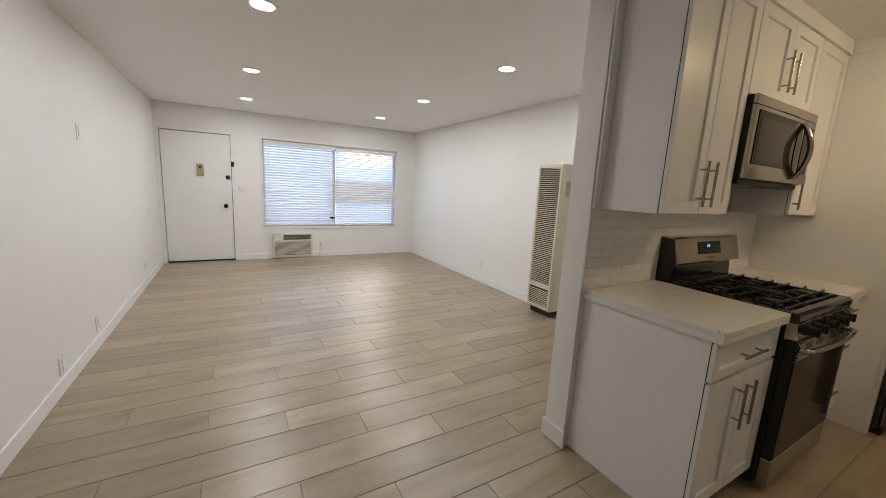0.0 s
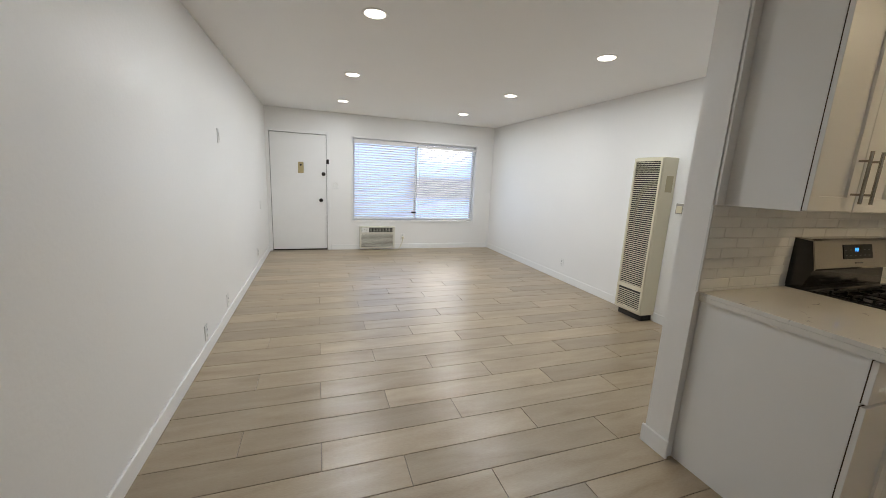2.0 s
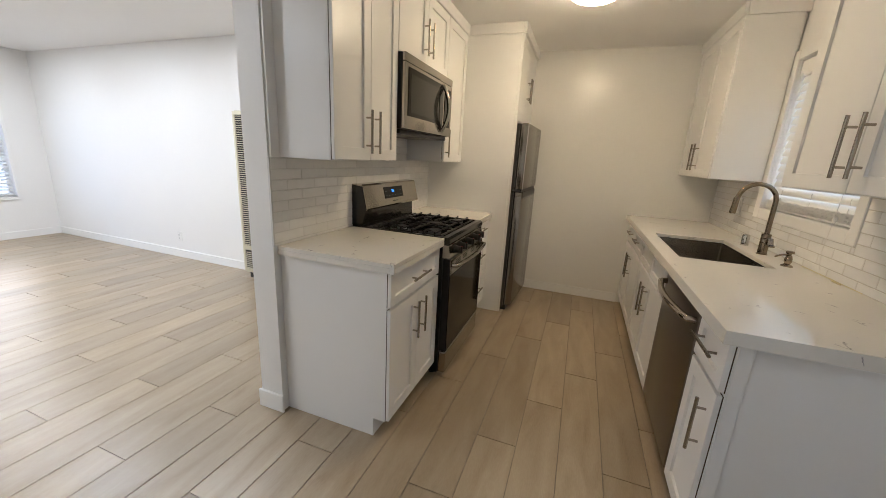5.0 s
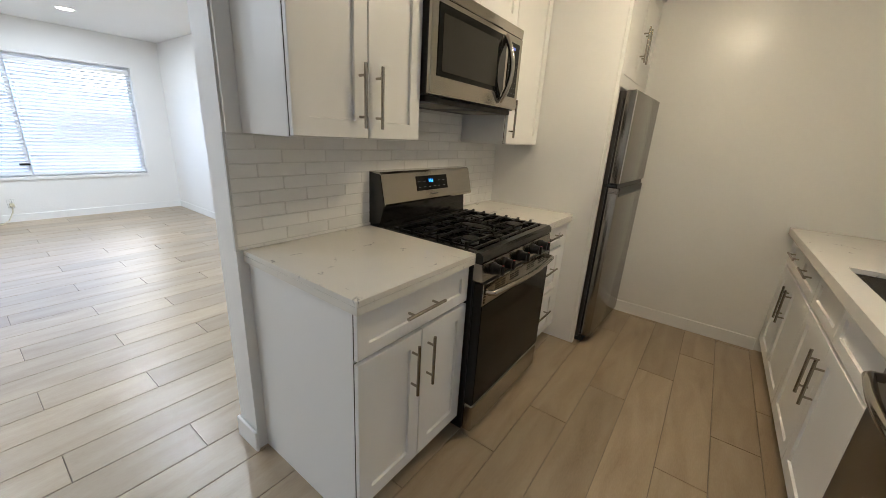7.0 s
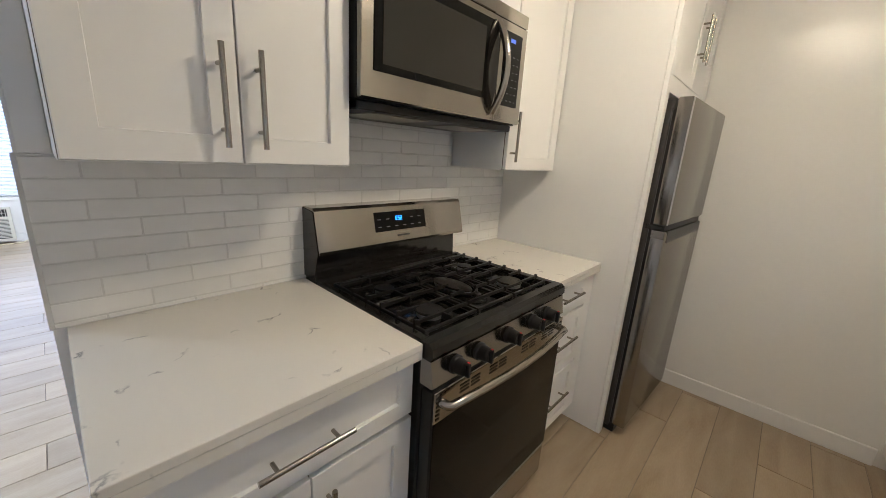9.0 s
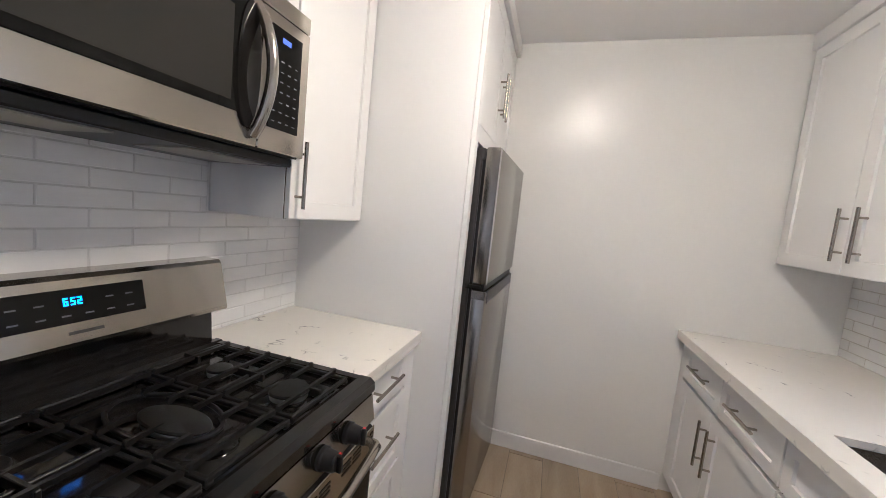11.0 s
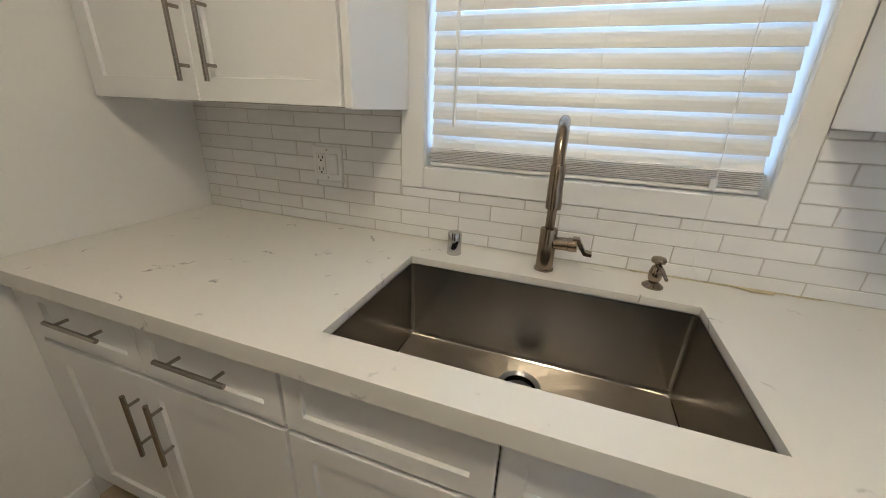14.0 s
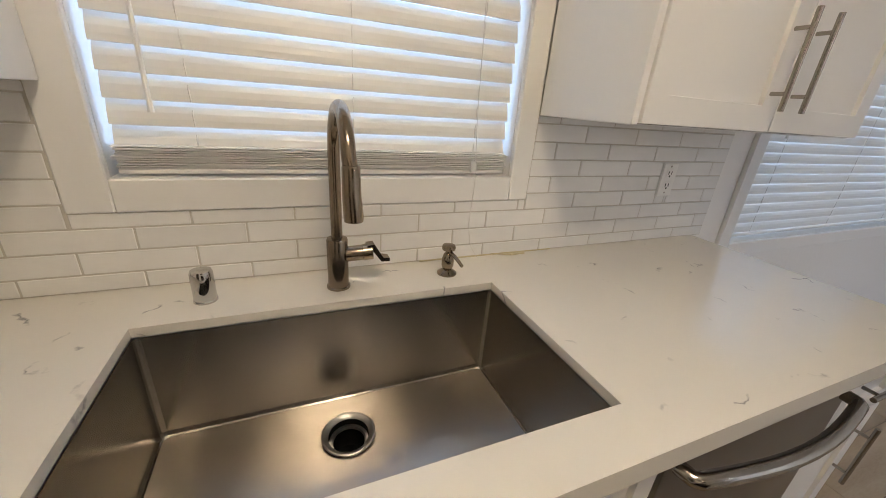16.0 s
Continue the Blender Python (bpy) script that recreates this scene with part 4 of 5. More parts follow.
# ---- appliances ----
def stove():
    X0, X1, Y0, Y1 = 2.508, 3.247, 0.70, STOVE_WALL - 0.004
    s = thing("stove", (2.893, 1.03, 0), "freestanding stainless steel gas range with black cooktop", "stove")
    part("body", box(X0, X1, Y0 + 0.03, Y1 - 0.03, 0.03, 0.895, 0.004), M_BLKPLASTIC, s)
    for fx in (X0 + 0.05, X1 - 0.05):
        for fy in (Y0 + 0.08, Y1 - 0.1):
            part("leveling_foot", lathe([(0.018, 0), (0.018, 0.012), (0.009, 0.014), (0.009, 0.031)], (fx, fy, 0), seg=12), M_BLKPLASTIC, s)
    # cooktop: a rimmed black pan
    bm = extrude_profile([(Y0 - 0.004, 0.872), (Y0 - 0.012, 0.885), (Y0 - 0.010, 0.908), (Y0 + 0.004, 0.919), (Y0 + 0.035, 0.919), (Y0 + 0.05, 0.904),
                          (Y1 - 0.125, 0.904), (Y1 - 0.105, 0.921), (Y1 - 0.085, 0.921), (Y1 - 0.085, 0.872)], "x", X0, X1)
    cook = part("cooktop", bm, M_BLACK, s, "glossy black enamel cooktop", smooth=True)
    for xa, xb in ((X0, X0 + 0.03), (X1 - 0.03, X1)):
        part("cooktop_rim", box(xa, xb, Y0 + 0.03, Y1 - 0.11, 0.903, 0.9195, 0.004), M_BLACK, cook)
    # control fascia
    part("control_panel", extrude_profile([(Y0 - 0.006, 0.872), (Y0 - 0.018, 0.80), (Y0 - 0.010, 0.796), (Y0 + 0.03, 0.796), (Y0 + 0.03, 0.872)], "x", X0, X1), M_STEEL, s, "stainless steel control panel")
    for i, kx in enumerate((2.598, 2.702, 2.855, 3.005, 3.11)):
        ky, kz = Y0 - 0.014, 0.836
        kn = part("knob", lathe([(0.027, 0.002), (0.027, -0.006), (0.0235, -0.010), (0.0215, -0.034), (0.018, -0.038)], (kx, ky, kz), "y", 22), M_BLKPLASTIC, s, "black control knob", smooth=True)
        part("grip", box(kx - 0.006, kx + 0.006, ky - 0.050, ky - 0.036, kz - 0.021, kz + 0.021, 0.003), M_BLKPLASTIC, kn)
        part("indicator", box(kx, kx + 0.0055, ky - 0.046, ky - 0.039, kz + 0.0212, kz + 0.0226), M_RED, kn, "red pointer mark")
    # oven door
    door = part("oven_door", box(X0 + 0.004, X1 - 0.004, Y0 - 0.018, Y0 + 0.028, 0.185, 0.788, 0.005), M_BLKPLASTIC, s)
    band = part("door_band", box(X0 + 0.004, X1 - 0.004, Y0 - 0.023, Y0 - 0.0185, 0.69, 0.786, 0.002), M_STEEL, door, "stainless steel band with vent slots")
    part("door_glass", box(X0 + 0.006, X1 - 0.006, Y0 - 0.0225, Y0 - 0.0185, 0.19, 0.688, 0.0015), M_GLASSBLK, door, "dark oven door glass")
    bm = bmesh.new()
    for cx in (2.66, 2.80, 2.985, 3.125):
        for k in range(3):
            for j in range(2):
                box(cx - 0.045 + j * 0.05, cx - 0.005 + j * 0.05, Y0 - 0.0245, Y0 - 0.0225, 0.762 - k * 0.011, 0.767 - k * 0.011, 0, bm)
    tagged(part("vent_slots", bm, M_BLACK, door), kind="stuff")
    bm = bmesh.new()
    for k in range(6):
        box(X0 + 0.012, X0 + 0.026, Y0 - 0.0245, Y0 - 0.0225, 0.700 + k * 0.013, 0.706 + k * 0.013, 0, bm)
        box(X1 - 0.026, X1 - 0.012, Y0 - 0.0245, Y0 - 0.0225, 0.700 + k * 0.013, 0.706 + k * 0.013, 0, bm)
    tagged(part("end_vents", bm, M_BLACK, door), kind="stuff")
    pts = [(X0 + 0.03, Y0 - 0.024, 0.75), (X0 + 0.034, Y0 - 0.045, 0.75)]
    for k in range(11):
        u = k / 10
        pts.append((X0 + 0.04 + u * (X1 - X0 - 0.08), Y0 - 0.052 - 0.022 * math.sin(math.pi * u), 0.75))
    pts += [(X1 - 0.034, Y0 - 0.045, 0.75), (X1 - 0.03, Y0 - 0.024, 0.75)]
    part("handle", tube(pts, 0.0125, 14), M_STEEL, door, "bowed stainless steel handle", smooth=True)
    part("storage_drawer", box(X0 + 0.004, X1 - 0.004, Y0 - 0.02, Y0 + 0.026, 0.035, 0.178, 0.006), M_STEEL, s, "stainless steel bottom drawer")
    # backguard
    part("backguard_base", extrude_profile([(Y1 - 0.084, 0.90), (Y1 - 0.075, 1.03), (Y1 - 0.002, 1.03), (Y1 - 0.002, 0.90)], "x", X0, X1 - 0.016), M_BLACK, s)
    bg = part("backguard", extrude_profile([(Y1 - 0.115, 1.025), (Y1 - 0.118, 1.035), (Y1 - 0.085, 1.172), (Y1 - 0.075, 1.182), (Y1 - 0.005, 1.182), (Y1 - 0.005, 1.03), (Y1 - 0.07, 1.025)], "x", X0 - 0.004, X1 + 0.004), M_STEEL, s, "stainless steel backguard")
    for xa, foot in ((X0 - 0.0065, [(Y1 - 0.005, 0.93), (Y1 - 0.08, 0.93)]), (X1 + 0.0045, [(Y1 - 0.005, 1.03)])):
        part("side_cap", extrude_profile([(Y1 - 0.11, 1.028), (Y1 - 0.08, 1.17), (Y1 - 0.005, 1.178), *foot], "x", xa, xa + 0.002), M_BLACK, bg)

    def slope(z, out):
        return Y1 - 0.118 + (z - 1.035) * (0.033 / 0.137) - out

    def sloped(x0, x1, z0, z1, out, thick):
        bm = bmesh.new()
        v = [bm.verts.new((x, slope(z, o), z)) for o in (out, out - thick) for x, z in ((x0, z0), (x1, z0), (x1, z1), (x0, z1))]
        for q in ((0, 1, 2, 3), (7, 6, 5, 4), (0, 4, 5, 1), (1, 5, 6, 2), (2, 6, 7, 3), (3, 7, 4, 0)):
            bm.faces.new([v[i] for i in q])
        return bm
    dp = part("display_panel", sloped(2.745, 3.01, 1.078, 1.152, 0.0025, 0.004), M_GLASSBLK, bg, "black glass control display")
    # seven-segment digits 6:52
    bm = bmesh.new()

    def seg7(x, z, w, h, on, bm):
        t = 0.003
        spots = {"a": (x, x + w, z + h - t, z + h), "g": (x, x + w, z + h / 2 - t / 2, z + h / 2 + t / 2), "d": (x, x + w, z, z + t),
                 "f": (x, x + t, z + h / 2, z + h), "b": (x + w - t, x + w, z + h / 2, z + h), "e": (x, x + t, z, z + h / 2), "c": (x + w - t, x + w, z, z + h / 2)}
        for key in on:
            x0, x1, z0, z1 = spots[key]
            vs = [bm.verts.new((px, slope(pz, 0.0035), pz)) for px, pz in ((x0, z0), (x1, z0), (x1, z1), (x0, z1))]
            bm.faces.new(vs)
            vs2 = [bm.verts.new((px, slope(pz, 0.0028), pz)) for px, pz in ((x0, z0), (x1, z0), (x1, z1), (x0, z1))]
            bm.faces.new(list(reversed(vs2)))
            for i in range(4):
                bm.faces.new((vs[i], vs2[i], vs2[(i + 1) % 4], vs[(i + 1) % 4]))
    seg7(2.846, 1.117, 0.009, 0.017, "afgedc", bm)
    seg7(2.859, 1.117, 0.009, 0.017, "afgcd", bm)
    seg7(2.871, 1.117, 0.009, 0.017, "abged", bm)
    part("digits", bm, M_BLUE, dp, "glowing blue clock digits")
    bm = bmesh.new()
    for j, z in enumerate((1.094, 1.123)):
        for i in range(6):
            x = 2.757 + i * 0.042
            if not (j == 1 and 1 < i < 4):
                b2 = sloped(x, x + 0.016, z, z + 0.003, 0.0034, 0.0008)
                me = bpy.data.meshes.new("tmp")
                b2.to_mesh(me)
                bm.from_mesh(me)
                bpy.data.meshes.remove(me)
    tagged(part("legends", bm, M_LEGEND, dp), kind="stuff")
    part("badge", sloped(2.85, 2.915, 1.053, 1.060, 0.0016, 0.002), M_CASE, bg, "small grey maker's badge")
    # burners
    for bx, by, r, long in ((2.645, 0.84, 0.045, 1.0), (2.65, 1.07, 0.034, 1.0), (2.868, 0.95, 0.043, 2.1), (3.075, 0.84, 0.05, 1.0), (3.08, 1.07, 0.032, 1.0)):
        z = 0.9045

        def turned(profile):
            bm = lathe(profile, (bx, by, z), seg=30)
            for v in bm.verts:
                v.co.y = by + (v.co.y - by) * long
            return bm
        b = part("burner", turned([(r + 0.03, 0), (r + 0.028, 0.003), (r + 0.008, 0.004), (r + 0.004, 0.006)]), M_BLACK, s, "gas burner with black cap", smooth=True)
        part("burner_ring", turned([(r * 0.90, 0.005), (r * 0.93, 0.016), (r * 0.86, 0.0195)]), M_ALU, b, "bright aluminium burner ring", smooth=True)
        part("cap", turned([(r * 0.92, 0.0195), (r * 0.98, 0.021), (r * 0.98, 0.024), (r * 0.92, 0.027), (r * 0.3, 0.028)]), M_IRON, b, smooth=True)
    # three cast-iron grates: low frames with tall bars whose ends curl up
    ga, gb = Y0 + 0.062, Y1 - 0.138
    t, low, gz = 0.0055, 0.912, 0.935

    def blade(bm, xa, xb, gy, curl_a, curl_b):
        ends = [(xa, low), (xa, gz + 0.004), (xa + 0.007, gz + 0.004), (xa + 0.016, gz)] if curl_a else [(xa + 0.004, low + 0.006), (xa, gz - 0.006), (xa + 0.004, gz)]
        tail = [(xb - 0.016, gz), (xb - 0.007, gz + 0.004), (xb, gz + 0.004), (xb, low)] if curl_b else [(xb - 0.004, gz), (xb, gz - 0.006), (xb - 0.004, low + 0.006)]
        under = [(xb - 0.02, gz - 0.010), (xa + 0.02, gz - 0.010)]
        piece = extrude_profile(ends + tail + under, "y", gy - 0.0043, gy + 0.0043)
        me = bpy.data.meshes.new("blade")
        piece.to_mesh(me)
        bm.from_mesh(me)
        bpy.data.meshes.remove(me)
    spans = ((X0 + 0.036, X0 + 0.262), (X0 + 0.268, X1 - 0.268), (X1 - 0.262, X1 - 0.036))
    for g, (gx0, gx1) in enumerate(spans):
        bm = bmesh.new()
        for gy in (ga, gb):
            box(gx0, gx1, gy - t, gy + t, low, low + 0.011, 0.002, bm)
        for gx in (gx0 + t, gx1 - t):
            box(gx - t, gx + t, ga, gb, low, low + 0.011, 0.002, bm)
        mid, cx = (ga + gb) / 2, (gx0 + gx1) / 2
        if g != 1:
            box(gx0, gx1, mid - t, mid + t, low, low + 0.011, 0.002, bm)
        for k in range(6):
            gy = ga + (gb - ga) * (k + 0.5) / 6
            if g == 1:
                if k in (0, 5):
                    blade(bm, gx0, gx1, gy, False, False)
                else:
                    blade(bm, gx0, cx - 0.03, gy, False, False)
                    blade(bm, cx + 0.03, gx1, gy, False, False)
            elif k in (1, 4):
                blade(bm, gx0, cx - 0.024, gy, g == 0, False)
                blade(bm, cx + 0.024, gx1, gy, False, g == 2)
            else:
                blade(bm, gx0, gx1, gy, g == 0, g == 2)
        if g == 1:
            loop = [(cx + 0.075 * math.cos(math.pi * k / 14), mid + 0.135 * math.sin(math.pi * k / 14), low + 0.008) for k in range(29)]
            tube(loop, 0.0055, 8, bm)
        else:
            for ya, yb in ((ga, ga + 0.055), (mid - 0.05, mid + 0.05), (gb - 0.055, gb)):
                box(cx - 0.0042, cx + 0.0042, ya, yb, low, gz - 0.002, 0.0015, bm)
        for gx in (gx0 + 0.008, gx1 - 0.008):
            for gy in (ga, gb, mid):
                box(gx - 0.008, gx + 0.008, gy - 0.008, gy + 0.008, 0.9045, low + 0.004, 0.003, bm)
        part("grate", bm, M_IRON, s, "black cast-iron grate")


stove()


def microwave():
    X0, X1, F, B, Z0, Z1 = 2.503, 3.272, 1.0, STOVE_WALL - 0.004, 1.495, 1.916
    m = thing("microwave", (2.89, 1.15, Z0), "stainless steel over-the-range microwave with black window", "microwave")
    part("body", box(X0, X1, F + 0.02, B, Z0 + 0.022, Z1, 0.003), M_BLKPLASTIC, m)
    part("base_plate", box(X0 + 0.01, X1 - 0.01, F + 0.03, B, Z0 - 0.004, Z0 + 0.021, 0.004), M_BLKPLASTIC, m, "black underside with grease filters")
    for fx in (2.58, 2.96):
        part("grease_filter", box(fx, fx + 0.24, F + 0.06, F + 0.23, Z0 - 0.008, Z0 - 0.0045, 0.001), M_GREY, m, "grey mesh grease filter")
    part("top_vent", box(X0, X1, F, F + 0.019, Z1 - 0.045, Z1, 0.003), M_STEEL, m)
    split = X1 - 0.178
    door = part("door", box(X0, split, F, F + 0.019, Z0 + 0.025, Z1 - 0.047, 0.003), M_STEEL, m, "stainless steel door")
    part("door_glass", box(X0 + 0.04, split - 0.012, F - 0.003, F - 0.0002, Z0 + 0.095, Z1 - 0.068, 0.001), M_GLASSBLK, door, "black glass window")
    part("mesh_window", box(X0 + 0.068, split - 0.085, F - 0.0042, F - 0.0032, Z0 + 0.115, Z1 - 0.100), M_MWGLASS, door, "dark see-through window mesh")
    hx = split - 0.022
    ring = [(hx - 0.016 + 0.034 * math.cos(2 * math.pi * k / 32), (Z0 + Z1) / 2 + 0.145 * math.sin(2 * math.pi * k / 32)) for k in range(32)]
    part("handle_pocket", extrude_profile(ring, "y", F - 0.0062, F - 0.0044), M_BLACK, door, "black oval pocket behind the handle")
    pts = []
    for k in range(13):
        u = k / 12
        pts.append((hx + 0.004, F - 0.004 - 0.05 * math.sin(math.pi * u) ** 0.8, Z0 + 0.05 + u * (Z1 - Z0 - 0.12)))
    part("handle", tube(pts, 0.0135, 14), M_STEEL, door, "curved stainless steel handle", smooth=True)
    panel = part("control_panel", box(split + 0.0015, X1, F, F + 0.019, Z0 + 0.025, Z1 - 0.047, 0.003), M_STEEL, m)
    kp = part("keypad", box(split + 0.03, X1 - 0.035, F - 0.003, F - 0.0002, Z0 + 0.085, Z1 - 0.08, 0.001), M_GLASSBLK, panel, "black glass keypad")
    bm = bmesh.new()
    for i in range(7):
        for j in range(4):
            x = split + 0.039 + j * 0.026
            z = Z0 + 0.102 + i * 0.026
            box(x, x + 0.011, F - 0.0036, F - 0.0031, z, z + (0.0035 if (i + j) % 3 else 0.002), 0, bm)
    tagged(part("key_legends", bm, M_LEGEND, kp), kind="stuff")
    part("clock", box(split + 0.066, split + 0.098, F - 0.0036, F - 0.0031, Z1 - 0.114, Z1 - 0.101), M_BLUE_DIM, kp, "dim blue clock display")


microwave()


def refrigerator():
    X0, X1, F, B, H = 3.791, 4.478, 0.4765, 1.30, 1.68
    r = thing("refrigerator", (4.12, 0.9, 0), "stainless steel top-freezer refrigerator in a white surround", "refrigerator")
    part("cabinet", box(X0 + 0.004, X1 - 0.004, F + 0.075, B, 0.03, H - 0.012, 0.006), M_CASE, r, "dark grey metal cabinet sides")
    part("gasket_and_shade_rim", box(X0 + 0.012, X1 - 0.012, F + 0.062, F + 0.074, 0.06, H - 0.02), M_BLKPLASTIC, r)
    part("toe_grille", box(X0 + 0.01, X1 - 0.01, F + 0.05, F + 0.11, 0.0, 0.05, 0.004), M_BLKPLASTIC, r)
    for z0, z1, nm in ((1.135, H, "freezer_door"), (0.055, 1.105, "fridge_door")):
        part(nm, box(X0, X1, F, F + 0.061, z0, z1, 0.008, seg=2), M_STEEL_V, r, "brushed stainless steel door", smooth=True)
    part("handle_recess", box(X0 + 0.01, X1 - 0.008, F + 0.012, F + 0.06, 1.106, 1.134), M_BLKPLASTIC, r, "black recessed grip between the doors")
    part("grip_scoop", extrude_profile([(F - 0.0012, 1.058), (F - 0.0012, 1.1055), (F + 0.004, 1.1055), (F + 0.004, 1.058)], "x", X0 + 0.03, X1 - 0.03), M_BLKPLASTIC, r, "black scooped grip in the lower door")
    part("grip_lip", extrude_profile([(F - 0.004, 1.054), (F - 0.004, 1.060), (F - 0.0014, 1.064), (F - 0.0014, 1.054)], "x", X0 + 0.03, X1 - 0.03), M_CASE, r)
    part("door_cap", box(X0 - 0.0012, X0 + 0.012, F + 0.002, F + 0.0605, 1.070, 1.1052, 0.002), M_NICKEL, r, "grey end cap of the lower door")
    part("edge_trim", box(X0 - 0.0008, X0 + 0.006, F - 0.0012, F + 0.004, 1.136, H - 0.004, 0.001), M_ALU, r, "bright edge of the freezer door")
    part("hinge_cover", box(X0 + 0.006, X0 + 0.09, F + 0.063, F + 0.16, H - 0.050, H - 0.003, 0.006), M_CASE, r, "dark plastic hinge cover")
    part("middle_hinge", box(X0 + 0.002, X0 + 0.05, F + 0.02, F + 0.09, 1.110, 1.130, 0.003), M_BLACK, r)
    r.rotation_euler = (0, 0, radians(-2.25))


refrigerator()


def dishwasher():
    X0, X1, F = 2.133, 2.733, SF + 0.004
    d = thing("dishwasher", (2.43, -0.8, 0), "built-in stainless steel dishwasher with a bowed handle", "dishwasher")
    part("tub", box(X0, X1, SINK + 0.01, F - 0.03, 0.10, 0.868), M_GREY, d)
    part("door", box(X0 + 0.003, X1 - 0.003, F - 0.028, F, 0.115, 0.862, 0.006, seg=2), M_DWSTEEL, d, "dark brushed steel door", smooth=True)
    part("kick_plate", box(X0, X1, F - 0.075, F - 0.065, 0.0, 0.10), M_BLKPLASTIC, d)
    pts = [(X0 + 0.03, F, 0.80), (X0 + 0.034, F + 0.025, 0.80)]
    for k in range(11):
        u = k / 10
        pts.append((X0 + 0.042 + u * (X1 - X0 - 0.084), F + 0.032 + 0.03 * math.sin(math.pi * u), 0.80))
    pts += [(X1 - 0.034, F + 0.025, 0.80), (X1 - 0.03, F, 0.80)]
    part("handle", tube(pts, 0.014, 14), M_STEEL, d, "bowed stainless steel handle", smooth=True)


dishwasher()


# ---- living room things ----
def entrance_door():
    x0, x1, _, z1 = FRONT_DOOR
    d = thing("door_1", ((x0 + x1) / 2, FAR, 0), "closed white slab entrance door", "door", kind="structure")
    part("leaf", box(x0 + 0.009, x1 - 0.005, FAR + 0.012, FAR + 0.055, 0.022, z1 - 0.008, 0.003), M_TRIM, d)
    # dark sheet behind the leaf, its colour standing in for the gap's shade
    part("shade_backing", box(x0, x1, FAR + 0.057, FAR + 0.075, 0.0, z1), M_GAP, d, "dark backing for the shade in the gap round the leaf")
    part("sweep", box(x0 + 0.006, x1 - 0.006, FAR + 0.008, FAR + 0.05, 0.002, 0.021), M_BRONZE, d, "dark door sweep")
    part("jamb", box(x0 - 0.058, x0 - 0.001, FAR - 0.016, FAR, 0.0, z1 + 0.055, 0.003), M_TRIM, d)
    part("jamb", box(x1 + 0.001, x1 + 0.058, FAR - 0.016, FAR, 0.0, z1 + 0.055, 0.003), M_TRIM, d)
    part("head_casing", box(x0 - 0.001, x1 + 0.001, FAR - 0.0155, FAR, z1, z1 + 0.0545, 0.003), M_TRIM, d)
    pv = part("peephole_cover", box(-0.165, -0.075, FAR + 0.002, FAR + 0.0115, 1.36, 1.55, 0.006), M_BRASSY, d, "aged brass door viewer plate")
    part("viewer", lathe([(0.016, 0), (0.016, -0.006), (0.01, -0.009)], (-0.12, FAR + 0.002, 1.50), "y", 16), M_BRONZE, pv)
    kn = part("knob", lathe([(0.033, 0), (0.033, -0.006), (0.014, -0.01), (0.012, -0.03), (0.026, -0.04), (0.03, -0.055), (0.022, -0.066)], (0.205, FAR + 0.012, 0.90), "y", 20), M_BRONZE, d, "dark bronze door knob", smooth=True)
    part("deadbolt", lathe([(0.034, 0), (0.034, -0.012), (0.026, -0.018), (0.012, -0.02)], (0.252, FAR + 0.012, 1.36), "y", 20), M_BRONZE, d, "dark bronze deadbolt", smooth=True)
    part("strike", box(0.302, 0.345, FAR - 0.03, FAR - 0.0165, 1.535, 1.615, 0.004), M_BRONZE, d, "dark latch guard")
    for hz in (0.25, 1.05, 1.80):
        part("hinge", tube([(x0 + 0.001, FAR + 0.004, hz - 0.045), (x0 + 0.001, FAR + 0.004, hz + 0.045)], 0.007, 10), M_TRIM, d)


entrance_door()


